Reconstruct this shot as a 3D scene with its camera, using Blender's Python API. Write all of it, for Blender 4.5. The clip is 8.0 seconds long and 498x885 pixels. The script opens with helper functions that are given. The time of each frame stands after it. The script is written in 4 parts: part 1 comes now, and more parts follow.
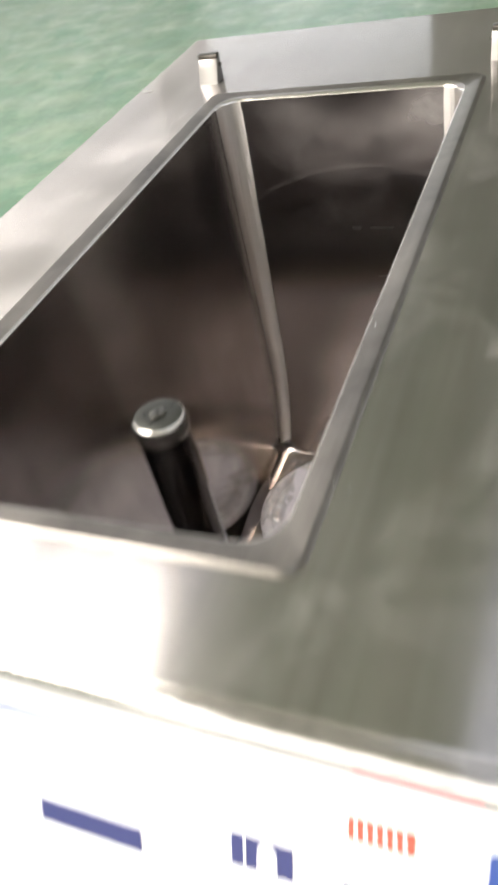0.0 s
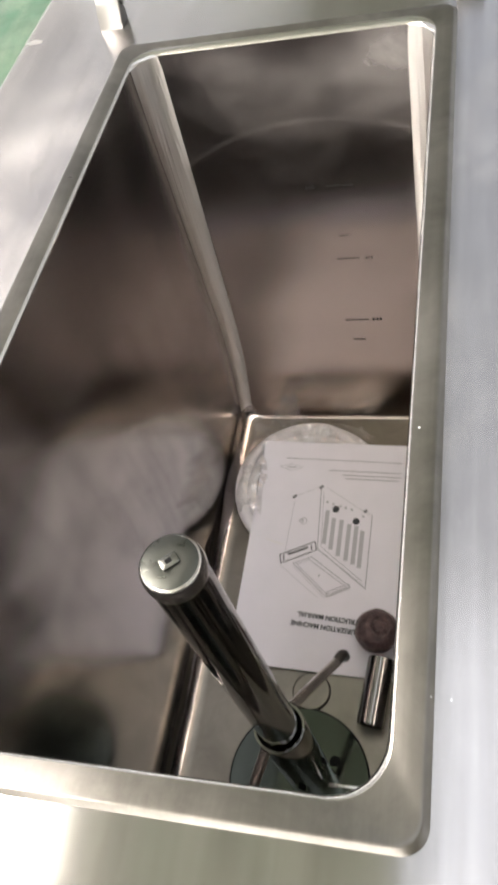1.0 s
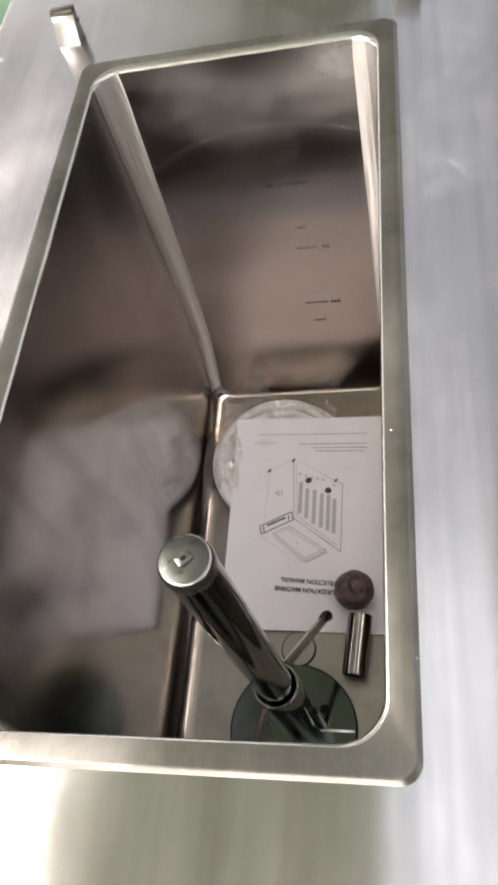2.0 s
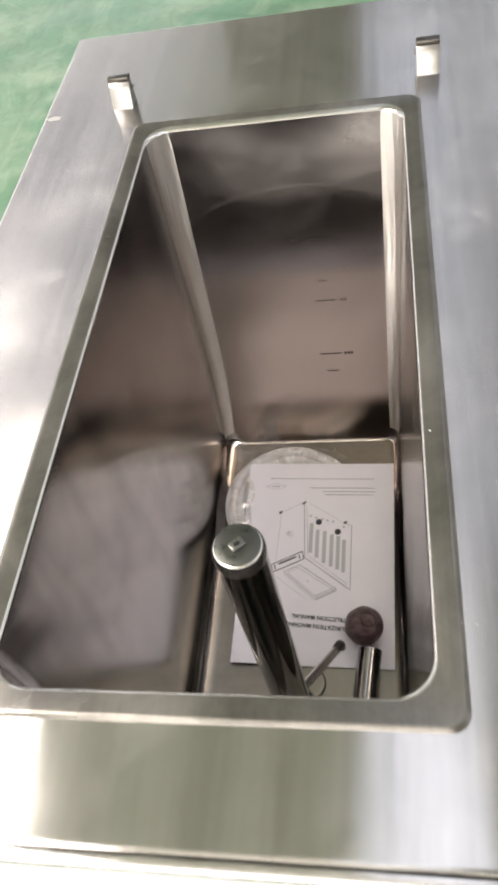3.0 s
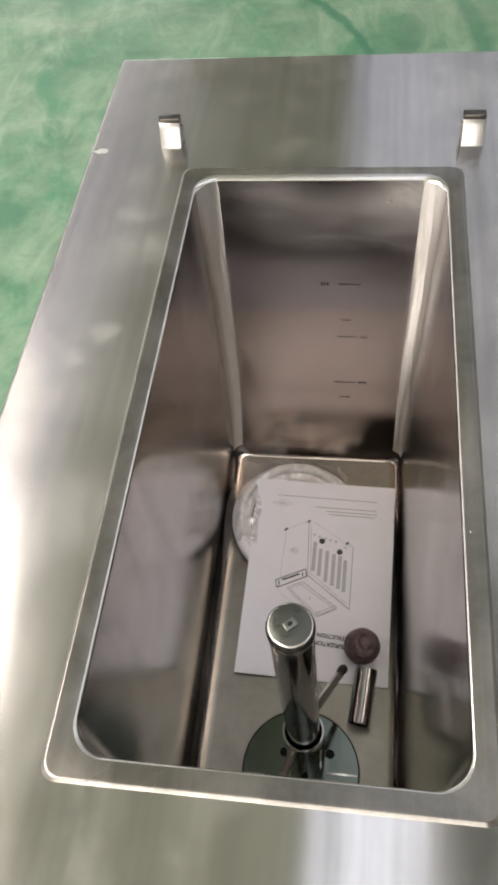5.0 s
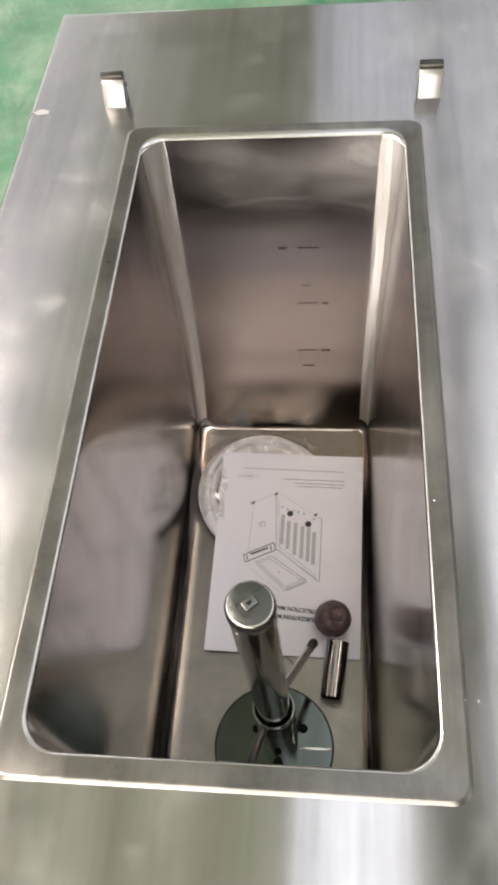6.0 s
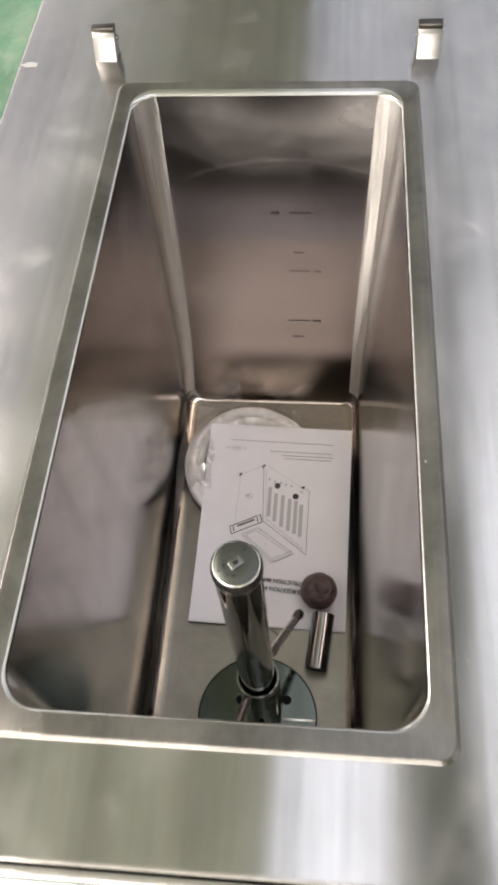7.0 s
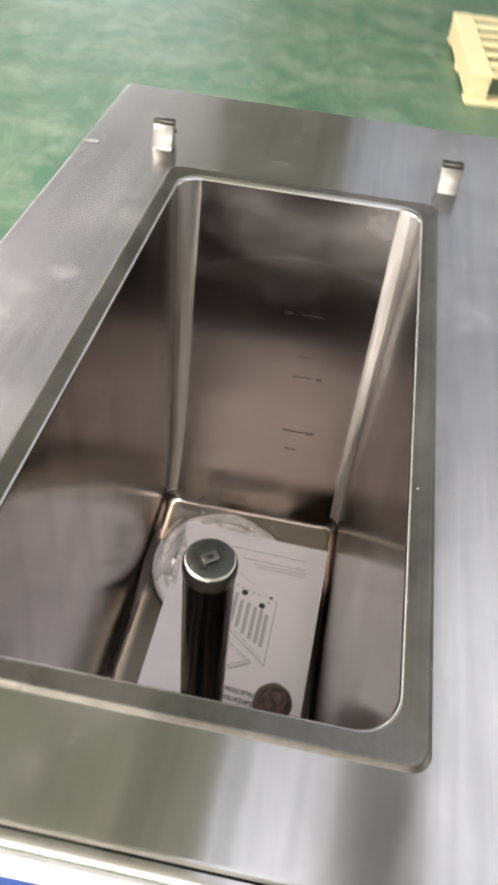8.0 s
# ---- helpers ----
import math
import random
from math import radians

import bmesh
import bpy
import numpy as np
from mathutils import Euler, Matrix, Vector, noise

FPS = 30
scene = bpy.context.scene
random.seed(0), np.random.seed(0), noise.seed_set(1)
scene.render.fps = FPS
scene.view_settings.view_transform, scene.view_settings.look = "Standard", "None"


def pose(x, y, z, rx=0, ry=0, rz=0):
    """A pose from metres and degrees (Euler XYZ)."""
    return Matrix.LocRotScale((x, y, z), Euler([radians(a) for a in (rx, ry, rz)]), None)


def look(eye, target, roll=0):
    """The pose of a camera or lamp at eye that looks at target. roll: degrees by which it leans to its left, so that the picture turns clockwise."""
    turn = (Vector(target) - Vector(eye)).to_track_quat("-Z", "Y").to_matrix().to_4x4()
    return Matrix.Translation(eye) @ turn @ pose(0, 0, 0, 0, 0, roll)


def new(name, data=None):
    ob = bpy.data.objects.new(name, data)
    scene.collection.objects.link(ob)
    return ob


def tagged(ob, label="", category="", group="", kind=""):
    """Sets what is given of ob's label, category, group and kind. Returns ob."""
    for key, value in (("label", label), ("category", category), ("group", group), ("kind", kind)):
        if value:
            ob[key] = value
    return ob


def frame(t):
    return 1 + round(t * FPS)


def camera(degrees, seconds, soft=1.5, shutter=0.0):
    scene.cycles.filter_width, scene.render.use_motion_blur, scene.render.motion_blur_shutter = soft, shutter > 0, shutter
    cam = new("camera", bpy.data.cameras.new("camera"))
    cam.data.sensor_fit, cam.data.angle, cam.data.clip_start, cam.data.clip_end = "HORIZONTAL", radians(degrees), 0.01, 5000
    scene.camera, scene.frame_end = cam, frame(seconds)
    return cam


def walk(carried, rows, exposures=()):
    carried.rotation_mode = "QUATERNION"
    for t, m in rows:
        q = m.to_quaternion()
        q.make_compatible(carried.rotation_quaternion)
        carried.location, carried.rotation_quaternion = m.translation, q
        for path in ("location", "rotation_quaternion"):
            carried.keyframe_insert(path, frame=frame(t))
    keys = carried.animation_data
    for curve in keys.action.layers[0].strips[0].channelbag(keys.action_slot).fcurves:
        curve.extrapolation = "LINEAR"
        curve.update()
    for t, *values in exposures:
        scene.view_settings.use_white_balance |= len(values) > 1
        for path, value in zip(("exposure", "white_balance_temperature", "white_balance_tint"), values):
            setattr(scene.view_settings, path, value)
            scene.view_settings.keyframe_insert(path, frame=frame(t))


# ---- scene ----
cam = camera(35.7, 8.0, soft=3.3, shutter=0.5)
PATH = [
    (0, (0.392, -0.216, 1.239), (-0.36, 1.085, -0.081), -14.9),
    (0.2, (0.362, -0.139, 1.252), (-0.336, 1.131, -0.127), -14.7),
    (0.5, (0.33, -0.063, 1.264), (-0.289, 1.121, -0.224), -16.7),
    (1, (0.296, -0.058, 1.292), (-0.24, 1.026, -0.301), -20.6),
    (1.5, (0.3, -0.056, 1.329), (-0.194, 0.913, -0.349), -24.3),
    (1.7, (0.3, -0.059, 1.353), (-0.163, 0.907, -0.336), -24.5),
    (2.8, (0.242, -0.123, 1.377), (-0.117, 1.054, -0.2), -15.9),
    (3, (0.248, -0.148, 1.383), (-0.118, 1.04, -0.184), -15.3),
    (3.5, (0.276, -0.205, 1.457), (-0.074, 1.018, -0.086), -12.8),
    (4, (0.247, -0.156, 1.505), (-0.13, 0.977, -0.1), -13.5),
    (4.2, (0.214, -0.135, 1.522), (-0.119, 0.962, -0.117), -11.7),
    (5.3, (0.181, -0.083, 1.481), (-0.065, 0.987, -0.191), -8.9),
    (5.5, (0.184, -0.076, 1.479), (-0.035, 0.969, -0.212), -8.9),
    (6, (0.195, -0.078, 1.464), (-0.007, 0.952, -0.238), -8.7),
    (6.5, (0.198, -0.077, 1.44), (0.041, 0.932, -0.28), -5.6),
    (7, (0.193, -0.089, 1.443), (0.025, 0.91, -0.281), -6.4),
    (7.5, (0.197, -0.144, 1.431), (0.043, 1.046, -0.169), -3.5),
    (8, (0.191, -0.202, 1.349), (0.041, 1.217, -0.053), 6.1),
]
EXPOSURE = [(0, -0.08), (0.5, 0.03), (1, 0.1), (1.5, 0.05), (3, 0.18), (3.5, 0.19), (4, -0.05), (5.5, -0.04), (6, 0.19), (6.5, 0.17), (7, 0.08), (7.5, 0.03), (8, -0.08)]
walk(cam, [(t, look(eye, target, roll)) for t, eye, target, roll in PATH], EXPOSURE)

# ---- world, daylight and lamps ----
world = bpy.data.worlds.new("sky")
scene.world = world
world.use_nodes = True
wn = world.node_tree.nodes
sky = wn.new("ShaderNodeTexSky")
sky.sky_type, sky.sun_disc, sky.sun_elevation, sky.sun_rotation = "NISHITA", False, radians(40), radians(200)
wn["Background"].inputs[1].default_value = 0.1
world.node_tree.links.new(sky.outputs[0], wn["Background"].inputs[0])

HALL = (-9.0, 8.0, -9.0, 19.0, 6.0)          # the hall: x from, to, y from, to, height
DECK = 0.95                                  # height of the machine's top
ROOFLIGHTS = [(-6.2, -2.43, -6.0, 1.9), (-6.2, -2.4, 2.2, 12.0), (0.0, 0.78, -3.0, 2.2), (0.0, 1.28, 2.4, 15.0), (1.42, 3.0, -1.5, 4.6), (1.42, 3.0, 4.8, 15.0)]
FILL_WINDOWS = (-7.0, 17.0, 2.6, 4.8)        # unseen window bands added to lighten the roof: y from, to, z from, to
NORTH_WINDOW = (-8.7, -3.2, 1.0, 4.8)        # unseen, put in for the floor's sheen: x from, to, z from, to
SOUTH_DOOR = (-4.5, 3.0, 0.0, 4.2)           # wide open gate in the wall behind: x from, to, z from, to


def area(name, m, sx, sy, radiance, colour):
    lamp = bpy.data.lights.new(name, "AREA")
    lamp.shape, lamp.size, lamp.size_y = "RECTANGLE", sx, sy
    lamp.energy, lamp.color = radiance * math.pi * sx * sy, colour
    ob = new(name, lamp)
    ob.matrix_world = m
    return ob


WARM, COOL, PALE = (1.0, 0.93, 0.855), (0.95, 0.965, 1.0), (1.0, 0.985, 0.97)
for (x0, x1, y0, y1), rad, col in zip(ROOFLIGHTS, (25.0, 0.85, 2.35, 0.84, 2.15, 0.88), (WARM, WARM, COOL, PALE, COOL, PALE)):
    area("rooflight_daylight", pose((x0 + x1) / 2, (y0 + y1) / 2, HALL[4] + 0.05), x1 - x0, y1 - y0, rad, col)
area("gate_daylight", pose((SOUTH_DOOR[0] + SOUTH_DOOR[1]) / 2, HALL[2] - 0.1, 2.1, 90, 0, 0), SOUTH_DOOR[1] - SOUTH_DOOR[0], 4.2, 11.0, (1.0, 0.94, 0.87))
# Fill light through the added side windows, which are never in view.
for x, turn_y, rad in ((HALL[0] - 0.1, -90, 3.6), (HALL[1] + 0.1, 90, 1.6)):
    area("window_daylight", pose(x, (FILL_WINDOWS[0] + FILL_WINDOWS[1]) / 2, (FILL_WINDOWS[2] + FILL_WINDOWS[3]) / 2, 0, turn_y, 0), FILL_WINDOWS[3] - FILL_WINDOWS[2], FILL_WINDOWS[1] - FILL_WINDOWS[0], rad, (1.0, 0.955, 0.925))

area("window_daylight", pose((NORTH_WINDOW[0] + NORTH_WINDOW[1]) / 2, HALL[3] + 0.1, (NORTH_WINDOW[2] + NORTH_WINDOW[3]) / 2, -90, 0, 0), NORTH_WINDOW[1] - NORTH_WINDOW[0], NORTH_WINDOW[3] - NORTH_WINDOW[2], 4.2, (0.97, 0.98, 1.0))

# ---- materials ----
def material(name, colour, rough, metal=0.0, **more):
    mat = bpy.data.materials.new(name)
    mat.use_nodes = True
    p = mat.node_tree.nodes["Principled BSDF"]
    p.inputs["Base Color"].default_value = (*colour, 1)
    p.inputs["Roughness"].default_value, p.inputs["Metallic"].default_value = rough, metal
    for key, value in more.items():
        p.inputs[key.replace("_", " ")].default_value = value
    return mat, mat.node_tree.nodes, mat.node_tree.links, p


def noise_node(nodes, links, scale, detail=4.0, stretch=None, rough=0.55, distortion=0.0, coord="Object"):
    co = nodes.new("ShaderNodeTexCoord")
    n = nodes.new("ShaderNodeTexNoise")
    n.inputs["Scale"].default_value, n.inputs["Detail"].default_value = scale, detail
    n.inputs["Roughness"].default_value, n.inputs["Distortion"].default_value = rough, distortion
    if stretch:
        mp = nodes.new("ShaderNodeMapping")
        mp.inputs["Scale"].default_value = stretch
        links.new(co.outputs[coord], mp.inputs["Vector"])
        links.new(mp.outputs[0], n.inputs["Vector"])
    else:
        links.new(co.outputs[coord], n.inputs["Vector"])
    return n


def ramp(nodes, links, source, stops):
    r = nodes.new("ShaderNodeValToRGB")
    while len(r.color_ramp.elements) < len(stops):
        r.color_ramp.elements.new(0.5)
    for e, (at, c) in zip(r.color_ramp.elements, stops):
        e.position, e.color = at, (*c, 1) if isinstance(c, tuple) else (c, c, c, 1)
    links.new(source, r.inputs[0])
    return r


def mix(nodes, links, factor, a, b, kind="MIX"):
    m = nodes.new("ShaderNodeMix")
    m.data_type, m.blend_type = "RGBA", kind
    for k, value in ((0, factor), (6, a), (7, b)):
        socket = m.inputs[k]
        if isinstance(value, (int, float)):
            socket.default_value = value if k == 0 else (value, value, value, 1)
        elif isinstance(value, tuple):
            socket.default_value = (*value, 1)
        else:
            links.new(value, socket)
    return m.outputs[2]


def relief(nodes, links, p, source, strength, distance, previous=None):
    b = nodes.new("ShaderNodeBump")
    b.inputs["Strength"].default_value, b.inputs["Distance"].default_value = strength, distance
    links.new(source, b.inputs["Height"])
    if previous:
        links.new(previous, b.inputs["Normal"])
    links.new(b.outputs[0], p.inputs["Normal"])
    return b.outputs[0]


def wiped(n, l, f):
    """Dried wipe marks: a cloudy whitish smear high on the far wall and an arc left by a cloth."""
    geo = n.new("ShaderNodeNewGeometry")
    xyz, flat = n.new("ShaderNodeSeparateXYZ"), n.new("ShaderNodeCombineXYZ")
    l.new(geo.outputs["Position"], xyz.inputs[0])
    l.new(xyz.outputs[0], flat.inputs[0])
    l.new(xyz.outputs[2], flat.inputs[2])
    haze = noise_node(n, l, 10.0, 6.0, stretch=(0.7, 1.0, 1.0), rough=0.6, distortion=0.3)
    spread = ramp(n, l, haze.outputs[0], [(0.34, 0.02), (0.66, 0.30)])
    far_wall = n.new("ShaderNodeMapRange")
    far_wall.inputs["From Min"].default_value, far_wall.inputs["From Max"].default_value = 0.575, 0.594
    l.new(xyz.outputs[1], far_wall.inputs["Value"])
    for centre, radius, width, strength in (((0.14, 0.0, 1.02), 0.125, 0.055, 0.85), ((0.150, 0.0, 0.624), 0.244, 0.003, 0.36), ((0.24, 0.0, 0.90), 0.0, 0.07, 0.8)):
        dist, off, away, near, k, total = (n.new("ShaderNodeVectorMath"), n.new("ShaderNodeMath"), n.new("ShaderNodeMath"), n.new("ShaderNodeMapRange"), n.new("ShaderNodeMath"), n.new("ShaderNodeMath"))
        dist.operation, dist.inputs[1].default_value = "DISTANCE", centre
        l.new(flat.outputs[0], dist.inputs[0])
        off.operation, off.inputs[1].default_value = "SUBTRACT", radius
        l.new(dist.outputs["Value"], off.inputs[0])
        away.operation = "ABSOLUTE"
        l.new(off.outputs[0], away.inputs[0])
        near.inputs["From Min"].default_value, near.inputs["From Max"].default_value = width, width * 0.1
        near.inputs["To Min"].default_value, near.inputs["To Max"].default_value = 0.0, strength
        l.new(away.outputs[0], near.inputs["Value"])
        k.operation = "MULTIPLY"
        l.new(near.outputs[0], k.inputs[0])
        l.new(spread.outputs[0], k.inputs[1])
        on_wall = n.new("ShaderNodeMath")
        on_wall.operation = "MULTIPLY"
        l.new(k.outputs[0], on_wall.inputs[0])
        l.new(far_wall.outputs[0], on_wall.inputs[1])
        total.operation = "ADD"
        l.new(f.outputs[0], total.inputs[0])
        l.new(on_wall.outputs[0], total.inputs[1])
        f = total
    return f


def smudged(n, l, f, marks):
    """Cloudy finger marks at their places on the sheet."""
    geo = n.new("ShaderNodeNewGeometry")
    cloud = noise_node(n, l, 60.0, 5.0, rough=0.65, distortion=0.6)
    broken = ramp(n, l, cloud.outputs[0], [(0.38, 0.0), (0.62, 1.0)])
    for centre, radius, strength in marks:
        dist, near, k, total = n.new("ShaderNodeVectorMath"), n.new("ShaderNodeMapRange"), n.new("ShaderNodeMath"), n.new("ShaderNodeMath")
        dist.operation, dist.inputs[1].default_value = "DISTANCE", centre
        l.new(geo.outputs["Position"], dist.inputs[0])
        near.inputs["From Min"].default_value, near.inputs["From Max"].default_value = radius, radius * 0.15
        near.inputs["To Min"].default_value, near.inputs["To Max"].default_value = 0.0, strength
        l.new(dist.outputs["Value"], near.inputs["Value"])
        k.operation, total.operation = "MULTIPLY", "ADD"
        l.new(near.outputs[0], k.inputs[0])
        l.new(broken.outputs[0], k.inputs[1])
        l.new(f.outputs[0], total.inputs[0])
        l.new(k.outputs[0], total.inputs[1])
        f = total
    return f


def steel(name, colour, rough, aniso, wave, smudge=0.06, residue=0.0, mottle=0.1, streaks=0.0, smear=False, marks=(), across=False, drips=0.0, tone_z=0.0, grain=0.0):
    """Brushed stainless steel: long highlights across the grain, smudges, dried wipe marks, a change of tone at one
    height and sheet waviness.
    """
    mat, n, l, p = material(name, colour, rough, 1.0, Anisotropic=aniso)
    uv = n.new("ShaderNodeTangent")
    uv.direction_type, uv.uv_map = "UV_MAP", "grain"
    l.new(uv.outputs[0], p.inputs["Tangent"])
    spots = noise_node(n, l, 7.0, 5.0, rough=0.6)
    l.new(ramp(n, l, spots.outputs[0], [(0.3, rough - smudge), (0.75, rough + smudge)]).outputs[0], p.inputs["Roughness"])
    stain = noise_node(n, l, 3.5 if mottle < 0.15 else 14.0, 6.0, rough=0.65, distortion=0.5)
    tone = ramp(n, l, stain.outputs[0], [(0.3, tuple(c * (1 - mottle) for c in colour)), (0.7, tuple(min(1, c * (1 + mottle)) for c in colour))])
    c = tone.outputs[0]
    if drips:
        runs = noise_node(n, l, 16.0, 5.0, stretch=(1.0, 1.0, 0.14), rough=0.6, distortion=0.4)
        c = mix(n, l, 1.0, c, ramp(n, l, runs.outputs[0], [(0.30, 1 - drips), (0.55, 1.0)]).outputs[0], "MULTIPLY")
        cloudy = noise_node(n, l, 8.0, 4.0, rough=0.6, distortion=0.8)
        c = mix(n, l, 1.0, c, ramp(n, l, cloudy.outputs[0], [(0.35, 1 - 0.6 * drips), (0.60, 1.0)]).outputs[0], "MULTIPLY")
    if grain:
        hairs = noise_node(n, l, 90.0, 4.0, stretch=(1.0, 0.025, 1.0), rough=0.6)
        c = mix(n, l, 1.0, c, ramp(n, l, hairs.outputs[0], [(0.32, 1 - grain), (0.68, 1 + grain)]).outputs[0], "MULTIPLY")
        scrub = noise_node(n, l, 30.0, 5.0, stretch=(1.0, 0.12, 1.0), rough=0.7, distortion=0.6)
        c = mix(n, l, 1.0, c, ramp(n, l, scrub.outputs[0], [(0.36, 1 - grain), (0.60, 1.0)]).outputs[0], "MULTIPLY")
    # Cooler and darker above this height, warmer and paler below, with an uneven edge.
    if tone_z:
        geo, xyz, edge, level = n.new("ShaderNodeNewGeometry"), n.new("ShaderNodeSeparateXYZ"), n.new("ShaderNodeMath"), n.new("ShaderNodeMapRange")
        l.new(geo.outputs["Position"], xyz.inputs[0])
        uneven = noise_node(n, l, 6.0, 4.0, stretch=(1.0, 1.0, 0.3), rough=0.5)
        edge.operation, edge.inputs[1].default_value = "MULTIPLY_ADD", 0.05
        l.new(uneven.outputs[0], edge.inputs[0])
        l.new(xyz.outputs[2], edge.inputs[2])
        level.inputs["From Min"].default_value, level.inputs["From Max"].default_value = tone_z + 0.038, tone_z + 0.012
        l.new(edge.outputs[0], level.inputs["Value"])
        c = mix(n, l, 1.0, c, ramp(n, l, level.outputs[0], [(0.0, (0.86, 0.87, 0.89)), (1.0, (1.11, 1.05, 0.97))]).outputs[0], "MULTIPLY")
    if residue:
        cloud = noise_node(n, l, 13.0, 5.0, rough=0.62, distortion=0.5)
        wipe = noise_node(n, l, 26.0, 4.0, stretch=(1.0, 0.35, 1.0), rough=0.6, distortion=1.5)
        both = mix(n, l, 1.0, ramp(n, l, cloud.outputs[0], [(0.50, 0.0), (0.74, 1.0)]).outputs[0], ramp(n, l, wipe.outputs[0], [(0.38, 0.15), (0.66, 1.0)]).outputs[0], "MULTIPLY")
        f = n.new("ShaderNodeMath")
        f.operation, f.inputs[1].default_value = "MULTIPLY", residue
        l.new(both, f.inputs[0])
        if smear:
            f = wiped(n, l, f)
        if marks:
            f = smudged(n, l, f, marks)
        c = mix(n, l, f.outputs[0], c, (0.66, 0.64, 0.61))
        metal = n.new("ShaderNodeMath")
        metal.operation, metal.inputs[0].default_value = "SUBTRACT", 1.0
        l.new(f.outputs[0], metal.inputs[1])
        l.new(metal.outputs[0], p.inputs["Metallic"])
    l.new(c, p.inputs["Base Color"])
    big = noise_node(n, l, 5.0, 1.0)
    rough_normal = relief(n, l, p, big.outputs[0], wave, 0.02)
    if streaks:
        lines = noise_node(n, l, 140.0, 2.0, stretch=(1.0, 1.0, 0.04))
        rough_normal = relief(n, l, p, lines.outputs[0], streaks, 0.004, rough_normal)
    if across:
        p.inputs["Anisotropic Rotation"].default_value = 0.25
    return mat


HAND_MARKS = (((-0.055, 0.375, DECK), 0.020, 0.24), ((-0.078, 0.345, DECK), 0.014, 0.18), ((-0.062, 0.545, DECK), 0.022, 0.12), ((0.325, 0.416, DECK), 0.013, 0.2), ((0.352, 0.165, DECK), 0.012, 0.2), ((-0.10, 0.20, DECK), 0.03, 0.1))
M_DECK = steel("brushed_steel_top", (0.382, 0.364, 0.354), 0.18, 1.0, 0.025, 0.06, 0.16, marks=HAND_MARKS, grain=0.07)
M_TANK = steel("brushed_steel_tank", (0.505, 0.475, 0.464), 0.165, 0.92, 0.035, 0.04, 0.035, across=True, drips=0.32)
M_TANK_END = steel("cross_brushed_steel_tank_end", (0.53, 0.478, 0.456), 0.235, 0.92, 0.03, 0.025, 0.06, smear=True, across=True, tone_z=0.745)
# Ground weld finish, with a paler colour that paints the corner's bright streak.
M_CORNER = steel("ground_corner_highlight", (0.62, 0.585, 0.555), 0.40, 0.95, 0.05, 0.06, streaks=0.6)
# Bottom's colour is darkened for the shade of someone leaning over.
M_TANK_FLOOR = steel("satin_bottom_darkened", (0.205, 0.184, 0.152), 0.38, 0.2, 0.06, 0.08, mottle=0.2)
M_RIM = steel("satin_steel_rim", (0.182, 0.170, 0.155), 0.32, 0.5, 0.03, 0.07, mottle=0.28, grain=0.10)
M_POLISH, n, l, p = material("polished_steel", (0.22, 0.208, 0.196), 0.14, 1.0)
s = noise_node(n, l, 30.0, 5.0)
l.new(ramp(n, l, s.outputs[0], [(0.35, 0.10), (0.75, 0.19)]).outputs[0], p.inputs["Roughness"])
# Tube and sleeve steel darkened to put their dark reflections into the colour.
M_TUBE, n, l, p = material("darkened_polished_tube", (0.18, 0.174, 0.166), 0.08, 1.0)
s = noise_node(n, l, 18.0, 5.0, stretch=(1.0, 1.0, 0.2))
l.new(ramp(n, l, s.outputs[0], [(0.35, 0.05), (0.75, 0.13)]).outputs[0], p.inputs["Roughness"])
M_EDGE_HIGHLIGHT = material("edge_highlight_steel", (0.55, 0.525, 0.50), 0.2, 1.0)[0]
M_HINGE = material("satin_steel_hinge", (0.25, 0.24, 0.23), 0.36, 1.0)[0]
M_ROD = material("satin_steel_rod", (0.74, 0.72, 0.69), 0.26, 1.0)[0]
M_BOSS = material("filed_steel_boss", (0.16, 0.158, 0.145), 0.26, 1.0)[0]
# Paler than the tube, so the lip's highlight is in its colour.
M_LIP = material("lip_highlight_steel", (0.50, 0.485, 0.46), 0.24, 1.0)[0]
M_PATCH, n, l, p = material("whitish_patch", (0.47, 0.45, 0.43), 0.5, 0.9)
# Paints the dark reflection on the hinge tops; also the dark arm tips.
M_KNUCKLE = material("dark_reflection_and_tips", (0.08, 0.074, 0.066), 0.35, 1.0)[0]
# Disc colour darkened and greened to stand for the view it mirrors.
M_MIRROR, n, l, p = material("darkened_mirror_disc", (0.060, 0.067, 0.058), 0.12, 1.0)
s = noise_node(n, l, 25.0, 4.0)
l.new(ramp(n, l, s.outputs[0], [(0.4, 0.06), (0.8, 0.18)]).outputs[0], p.inputs["Roughness"])
# Cap colour lowered for the dark view overhead that it reflects.
M_CAP, n, l, p = material("darkened_turned_cap", (0.076, 0.077, 0.069), 0.3, 1.0)
s = noise_node(n, l, 160.0, 5.0, rough=0.65)
relief(n, l, p, s.outputs[0], 0.10, 0.002)
l.new(ramp(n, l, s.outputs[0], [(0.35, 0.26), (0.75, 0.42)]).outputs[0], p.inputs["Roughness"])
# Near-black that paints the shade inside holes and gaps.
M_DARK = material("gap_shade", (0.012, 0.012, 0.012), 0.9, Specular_IOR_Level=0.08)[0]
M_ENGRAVE = material("engraved_mark", (0.012, 0.011, 0.010), 0.8)[0]
M_FAINT = material("faint_engraved_mark", (0.13, 0.108, 0.097), 0.7)[0]
M_WHITE, n, l, p = material("white_panel_film", (0.86, 0.86, 0.87), 0.35)
s = noise_node(n, l, 14.0, 5.0)
l.new(ramp(n, l, s.outputs[0], [(0.3, (0.82, 0.82, 0.83)), (0.7, (0.88, 0.88, 0.89))]).outputs[0], p.inputs["Base Color"])
